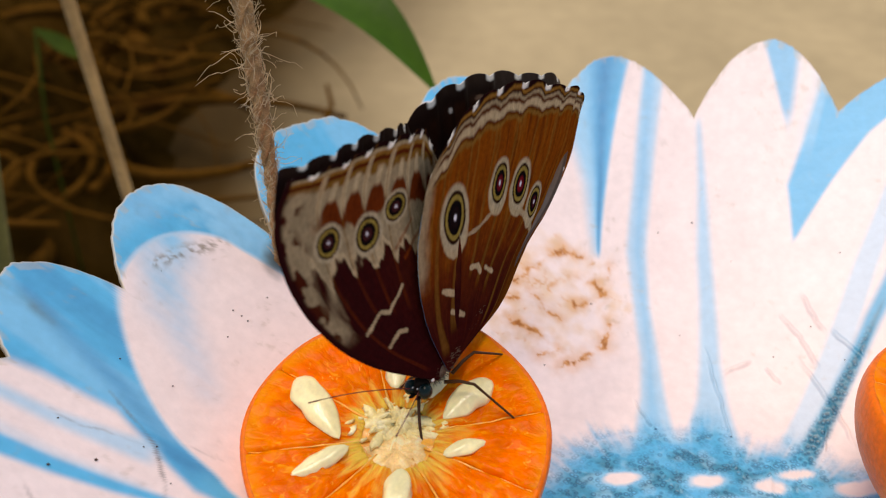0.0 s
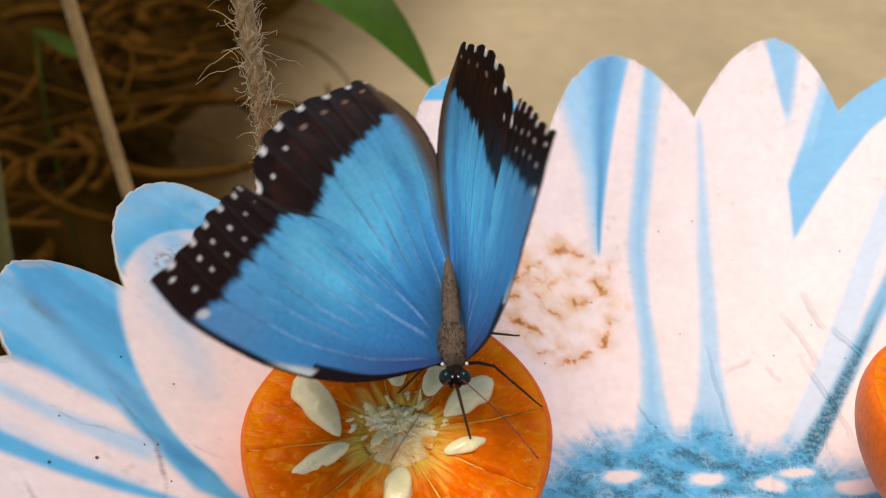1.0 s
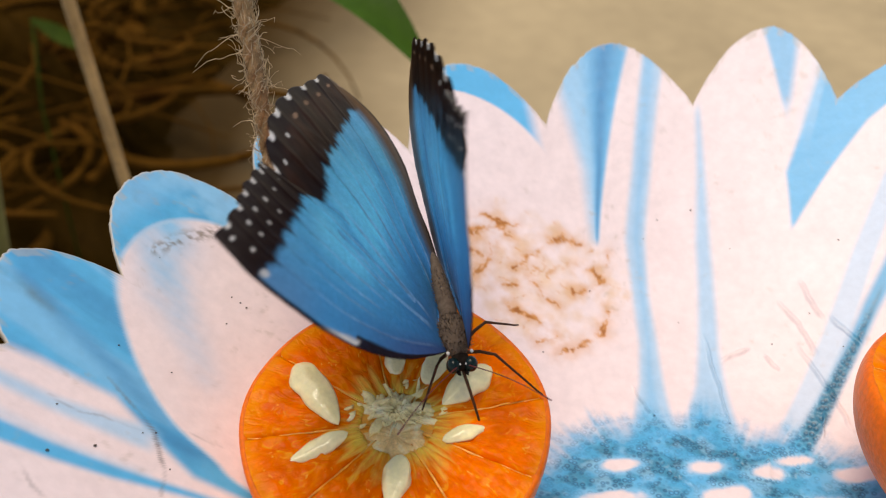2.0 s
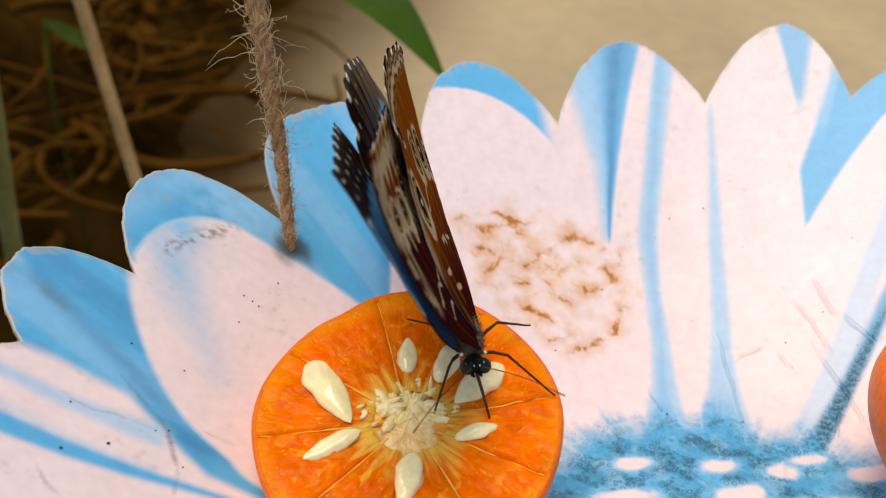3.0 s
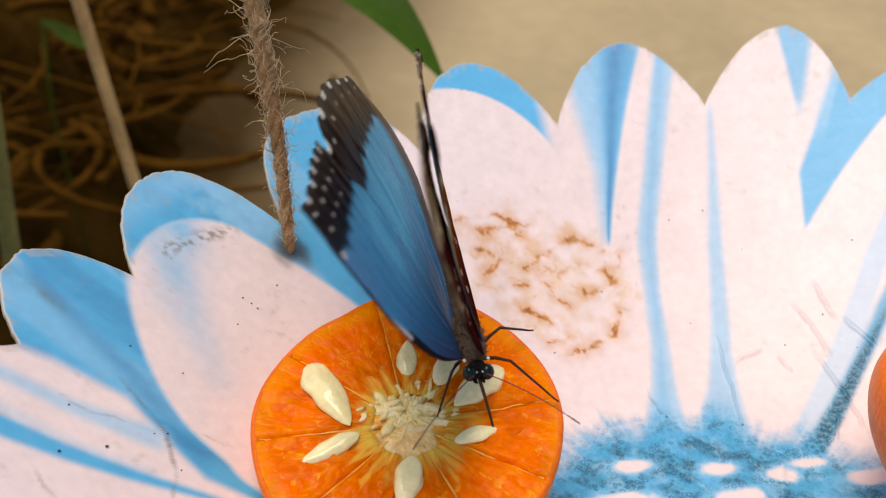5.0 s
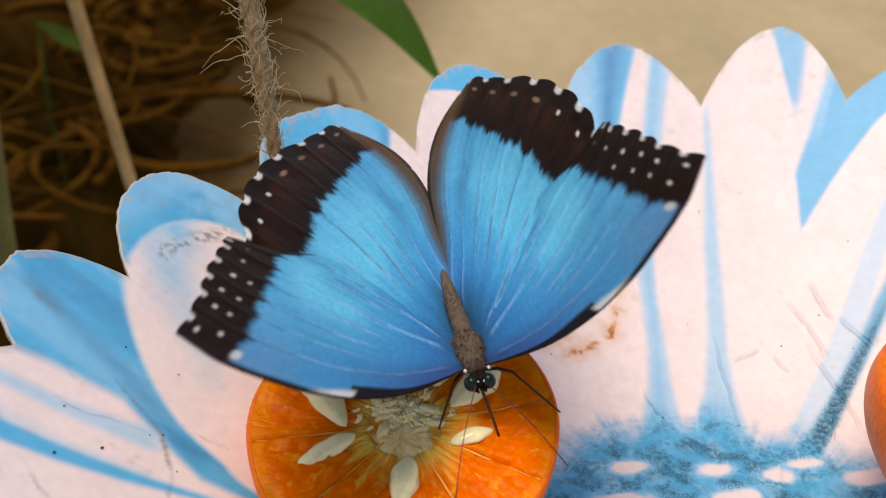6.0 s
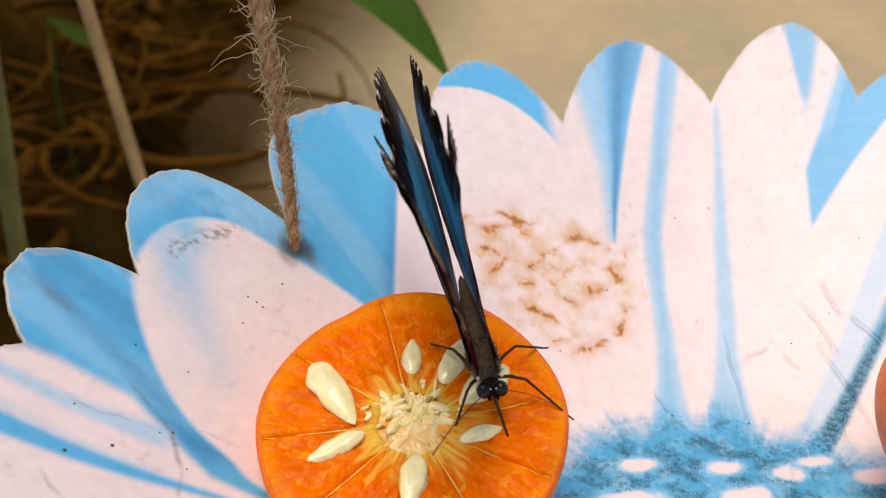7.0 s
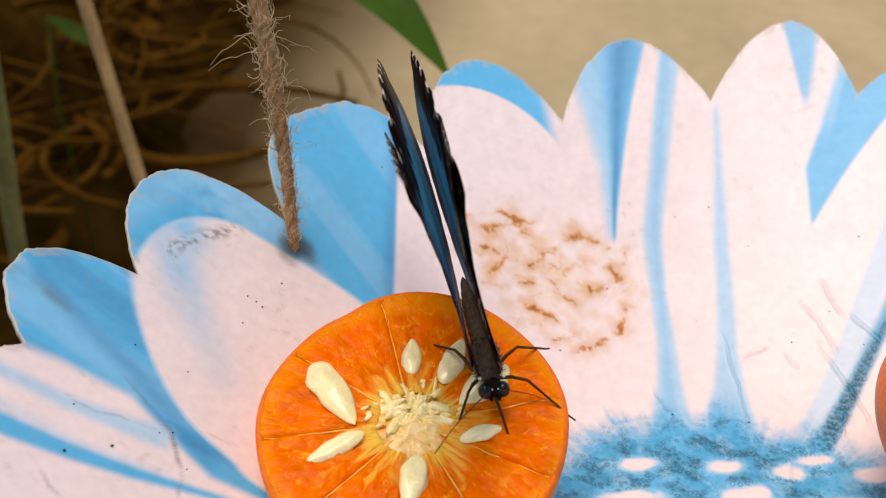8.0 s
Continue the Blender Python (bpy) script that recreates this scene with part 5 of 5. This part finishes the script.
# seconds, place (mm), heading, nose down, lean, then rise, sweep and twist (degrees) of the left forewing,
# the left hindwing, the right forewing and the right hindwing
FLY_ROWS = [
    (0, -53.9, 20.3, 40.2, -31.7, 16, -8.3, 91.2, -8.6, 0.7, 88.6, -5.3, -4, 93.8, -9.8, 0, 90.5, -2.2, 0.2),
    (0.2, -53.9, 20.3, 40.2, -31.3, 16, -8.1, 91.3, -8.7, 0.6, 88.7, -5.2, -4, 93.3, -9.8, -0.1, 90.1, -2.1, 0.2),
    (0.4, -52.8, 20.9, 40.3, -21.8, 16.1, -4.2, 97.8, -10.9, -2.8, 95.8, -3.2, -2.8, 86.4, -10.1, -1.6, 85.5, 0.9, -0.9),
    (0.5, -52.5, 21, 40.7, -17.9, 16.9, -3.1, 93.6, -12.6, -3.6, 92.6, -3.5, -2.5, 76.3, -11.2, -2, 80.9, -2.2, -1.2),
    (0.6, -52.1, 20.5, 42, -14.4, 18.3, -2.4, 88.3, -14.7, -2.4, 88.0, -4.4, -2.4, 67.9, -12, -1, 71.5, -3.7, -0.6),
    (0.8, -51.3, 20.3, 43.8, -6.1, 18.6, -0.9, 84.4, -17.6, 0, 85.4, -4.9, -2.3, 57.2, -12.3, 0.8, 58.6, -5.2, 0.5),
    (1, -51.6, 18.8, 44.9, 2.2, 15.8, 0.3, 81.7, -16.4, 2.4, 82.3, -1.8, -2.1, 43, -8.4, 2.6, 42.2, -3.2, 1.6),
    (1.2, -52.3, 21.2, 45, 6.1, 12.8, -3, 68, -13.9, 7.2, 70, -0.5, -1.2, 33.2, -6.7, -0.6, 31, -1.3, 1.3),
    (1.5, -51.9, 20.6, 44.4, 10, 12.5, -1.4, 53, -15.9, 5.8, 52.1, 1.6, -0.7, 26.2, -9.6, 0.8, 22.3, 0.5, 1.2),
    (1.8, -51.3, 20.7, 43.6, 11.1, 12.7, -0.1, 78.3, -15.6, 4.4, 76.7, 1, -0.3, 40, -10.2, 2.3, 38.5, -0.4, 1),
    (2.3, -51.2, 20.7, 42.5, 11.3, 14.2, 2.6, 113.5, -16.4, 1.3, 113.3, -1.5, 1.3, 59.6, -12.5, 4.8, 62.2, -3.5, 0.7),
    (2.5, -51.3, 20.5, 42.5, 11.9, 15, 3.2, 116.3, -17, 1, 116.2, -1.5, 1, 62.8, -13.7, 5.8, 66.3, -3.7, 0.6),
    (2.7, -51.2, 20.4, 42.6, 12, 15.2, 3.4, 116.2, -17.1, 0.9, 116.1, -1.8, 0.9, 63.5, -13.8, 5.4, 66.8, -3.9, 0.6),
    (3.5, -51.1, 19.7, 43.1, 11.9, 16.1, 4.1, 117.8, -17.9, 0.3, 117.6, -3.2, 0.3, 63.8, -14.5, 3.8, 66.1, -4.8, 0.4),
    (4.5, -51.1, 18.8, 43.6, 12.1, 17, 4.5, 119.5, -18.7, -0.3, 119.4, -4.6, -0.3, 64.3, -15.2, 1.9, 65.4, -5.6, 0.2),
    (4.8, -51.1, 19, 43.3, 11.4, 16.6, 4.4, 119.3, -17, 1, 119.1, -5.9, 1, 65.2, -13.1, 3.1, 66.4, -7.3, 1.6),
    (5.2, -49.7, 18.8, 42.9, 12.8, 14.7, 1.6, 89.9, -15.5, 2.5, 88, -4.6, 3.1, 46.2, -11.2, 4.7, 44.7, -6.4, 3.6),
    (5.6, -49, 18.6, 42.1, 13.5, 13.9, -0.1, 60.1, -14.6, 5.2, 58.9, -3.9, 4, 27.5, -9.8, 6.3, 25, -6.1, 5.6),
    (5.8, -49.1, 18.7, 42, 13.1, 13.6, -0.2, 57, -13.6, 6.5, 57.1, -4.6, 4.4, 27, -8.5, 7, 25, -7.1, 6.6),
    (6, -49.8, 17.8, 41.5, 13.7, 12.2, -0.4, 62, -11.8, 8.7, 62.2, -2, 4.5, 35.8, -8.8, 6.6, 32, -8, 1.7),
    (6.2, -48, 17.4, 40.5, 9.3, 13.1, -2.1, 74.6, -13, 7.4, 72.1, -3.3, -2.1, 50, -8.2, 8.6, 46.6, -4.1, 3),
    (6.4, -48.6, 17.8, 39.8, 11.9, 15.7, -2.1, 88.2, -16.3, 9.4, 88.3, -2.2, -0.2, 63.3, -14, 8.3, 63.3, -3.6, 1),
    (6.6, -49, 17.7, 39.5, 11.1, 13.6, -1.2, 99.7, -16.9, 3, 101, 2.3, -1.5, 71.8, -14.2, 7.8, 73.2, -0, -0.4),
    (6.8, -48.9, 17.4, 39.6, 11.1, 12.2, -0.6, 101.2, -15.1, 2.7, 103.2, 2.8, -1.5, 73.1, -12.5, 7.1, 74.6, 0.6, -0.4),
    (7, -48.8, 17.4, 39.5, 11.1, 11.5, -0.4, 102.1, -14.8, 2.5, 103.7, 3.2, -1.5, 73.5, -12.2, 6.4, 75, 1.2, -0.3),
    (8, -48.4, 17.7, 39, 10.8, 11, 0.7, 104.8, -14.9, 1.1, 104.5, 5.6, -1.6, 74, -12.7, 3, 75.3, 4.4, 0.1),
]

# legs: hip on the body (mm) and foot on the fruit (mm, world), knee height
LEGS = [((-2.0, 3.0, -2.6), (-31.7, 10.0, 31.6), 3.5), ((-2.2, 0.5, -2.8), (-35.5, 27.5, 35.3), 3.5),
        ((2.0, 3.2, -2.6), (-55.2, 6.2, 30.8), 2.5), ((2.2, 0.5, -2.8), (-61.0, 28.6, 35.8), 2.5)]
REST = (-49.4, 16.9, 41.3, 13.0, 10.0, 0.0)

# seconds, then where the tips of the right and left antennae point, in the body's space (mm)
FEELER_ROWS = [(0.0, (9.0, 25.4, 13.3), (-10.0, 25.0, 12.0)), (0.5, (9.0, 25.4, 12.0), (-10.0, 25.0, 12.0)), (1.2, (12.0, 25.4, 2.0), (-12.0, 24.0, 0.0)),
               (2.3, (15.5, 24.7, 5.9), (-10.2, 24.9, 13.1)), (2.5, (15.5, 24.7, 5.9), (-10.2, 24.9, 13.1)), (4.7, (16.7, 23.1, 6.8), (-10.2, 24.5, 13.5)),
               (5.6, (11.6, 27.2, -4.8), (-14.9, 21.6, -10.1)), (5.8, (11.6, 27.2, -4.8), (-14.9, 21.6, -10.1)), (6.0, (9.4, 28.3, -4.9), (-13.5, 22.5, -9.5)),
               (6.6, (13.0, 26.0, 4.0), (-8.0, 24.4, 8.0)), (7.0, (14.6, 25.0, 7.2), (-5.8, 24.4, 15.9)), (8.0, (14.6, 25.0, 7.2), (-5.8, 24.4, 15.9))]


def feeler_pose(sx, tip):
    """An antenna's pose on the head, pointing at a place."""
    root = Vector((sx * 0.9, 8.9, 1.2))
    return Matrix.Translation(root / 1000) @ (Vector(tip) - root).to_track_quat("Y", "Z").to_matrix().to_4x4()


def build_butterfly():
    fur = material("body_fur", (0.135, 0.094, 0.064), 0.9, vary=0.2, scale=900, bump=0.4, bump_scale=2500, spec=0.02, tint=(0.15, 0.108, 0.076))
    dark = material("chitin", (0.060, 0.026, 0.010), 0.45, vary=0.3, scale=900, bump=0.3, bump_scale=2500, spec=0.12)
    red = material("antenna_red", (0.13, 0.012, 0.008), 0.5, vary=0.2, scale=900)
    eye = material("eye_gloss", (0.004, 0.012, 0.010), 0.18, vary=0.15, scale=700, spec=0.2)
    spot = material("white_scale", (0.65, 0.62, 0.55), 0.7, vary=0.1, scale=900)
    coal = material("head_fur", (0.016, 0.011, 0.008), 0.8, vary=0.4, scale=900, bump=0.8, bump_scale=2500, spec=0.02)
    fly = tagged(new("butterfly"), "blue morpho butterfly with brown eye-spotted undersides on the fruit", "butterfly")
    wings = {}
    for side, mirror in (("left", True), ("right", False)):
        wings[side, "fore"] = part("forewing", wing_mesh("forewing", fore_plan, fore_upper, fore_under, mirror, 190, 170, 0.0), fly, "iridescent blue forewing with black spotted edge")
        wings[side, "hind"] = part("hindwing", wing_mesh("hindwing", hind_plan, hind_upper, hind_under, mirror, 200, 200, -0.6), fly, "iridescent blue hindwing with scalloped black edge")
    thorax = part("thorax", mesh_from("thorax", *ball((0, 0.5, 0.4), (2.9, 5.4, 2.7), 0.15, 2), [fur]), fly, "furry dark brown thorax")
    part("fur", mesh_from("fur", *hairs_on((0, 0.5, 0.4), (2.9, 5.4, 2.8), 600, 0.9, 3), [fur]), thorax)
    pts, rad = [], []
    for i in range(22):
        f = i / 21
        pts.append(Vector((0, -3 - 19 * f, 0.6 - 1.2 * f + 1.0 * f * f)) / 1000)
        rad.append((1.7 * (1 - f ** 2.2) ** 0.6 + 0.12) * (1 + 0.06 * math.sin(f * 44)) / 1000)
    abdomen = part("abdomen", mesh_from("abdomen", *tube(pts, rad, 16, 1, 0.05), [fur]), fly, "grey-brown ringed abdomen")
    part("fur", mesh_from("fur", *hairs_on((0, -10, 0.3), (1.6, 8.5, 1.6), 450, 0.6, 5), [fur]), abdomen)
    head = part("head", mesh_from("head", *ball((0, 7.3, 0.3), (2.0, 1.8, 1.7), 0.1, 4), [coal]), fly, "small dark head")
    feelers = []
    for sx in (-1, 1):
        part("eye", mesh_from("eye", *ball((sx * 1.65, 8.2, 0.5), (1.4, 1.55, 1.55), 0, 0, 18, 26), [eye]), head, "glossy black-green compound eye")
        line = [Vector((0.5 * sx * math.sin(math.pi * i / 23), 22 * i / 23, 0.4 * math.sin(math.pi * i / 23))) / 1000 for i in range(24)]
        r = [(0.115 - 0.03 * i / 23 + (0.05 if i > 20 else 0.0)) / 1000 for i in range(24)]
        feelers.append((part("antenna", mesh_from("antenna", *tube(line, r, 6, 2), [red]), head, "thin dark red antenna"), sx))
        dots = [ball((sx * 2.3, 5.9, 1.5), (0.34, 0.4, 0.3), 0.2, 1, 8, 10), ball((sx * 0.55, 8.8, 1.5), (0.16, 0.22, 0.16), 0.2, 1, 8, 10)]
        part("white_spots", mesh_from("white_spots", *merge(dots), [spot]), head, "white scale spots")
        part("palp", mesh_from("palp", *tube([Vector((sx * 0.6, 8.4, -0.4)) / 1000, Vector((sx * 0.8, 9.6, -0.3)) / 1000, Vector((sx * 0.7, 10.4, 0.3)) / 1000], [0.0004, 0.0004, 0.0002], 8, 2), [coal]), head)
    line = [(Vector((-0.1, 8.6, -0.4)).lerp(Vector((-2.9, 15.6, -9.3)), q / 14) + Vector((0, 0.5, 0.4)) * math.sin(math.pi * q / 14)) / 1000 for q in range(15)]
    part("proboscis", mesh_from("proboscis", *tube(line, [0.00036 - 0.00014 * q / 14 for q in range(15)], 8, 3), [dark]), head, "dark drinking proboscis dipped in the juice")
    legs = []
    rest = body_pose(*REST)
    for hip, foot, knee in LEGS:
        a = rest @ (Vector(hip) / 1000)
        d = Vector(foot) / 1000 - a
        k1 = d * 0.38 + Vector((0, 0, knee / 1000))
        k2 = d * 0.80 + Vector((0, 0, 0.3 * knee / 1000))
        line = [Vector((0, 0, 0)), k1 * 0.5 + Vector((0, 0, 0.0005)), k1, k1.lerp(k2, 0.5), k2, d * 0.92 + Vector((0, 0, 0.0003)), d]
        r = [0.00040, 0.00036, 0.00030, 0.00025, 0.00023, 0.00019, 0.00017]
        leg = part("leg", mesh_from("leg", *tube(line, r, 8, 4, 0.15), [dark]), fly, "thin dark jointed leg")
        legs.append((leg, hip))
    return fly, wings, legs, feelers


fly, wings, legs, feelers = build_butterfly()


def motions():
    walk(fly, [(row[0], body_pose(*row[1:7])) for row in FLY_ROWS])
    for (side, kind), ob in wings.items():
        s = 1 if side == "left" else -1
        first = (7 if side == "left" else 13) + (0 if kind == "fore" else 3)
        rows = []
        for row in FLY_ROWS:
            rise, sweep, twist = row[first:first + 3]
            rows.append((row[0], pose(-0.00237 * s, 0, 0, 0, s * rise, 0) @ pose(0, 0, 0, 0, 0, -s * sweep) @ pose(0, 0, 0, twist, 0, 0)))
        walk(ob, rows)
    for feeler, sx in feelers:
        walk(feeler, [(row[0], feeler_pose(sx, row[1 if sx > 0 else 2])) for row in FEELER_ROWS])
    for k, (leg, hip) in enumerate(legs):
        rows = []
        for row in FLY_ROWS:
            turn = body_pose(*row[1:7]).to_3x3().inverted().to_4x4()
            early = 1 - min(max((row[0] - 1.2) / 0.6, 0), 1)
            extra = pose(0, 0, 0, 0, 0, (-62 if k == 2 else 0) * early)
            rows.append((row[0], Matrix.Translation(Vector(hip) / 1000) @ turn @ extra))
        walk(leg, rows)


motions()
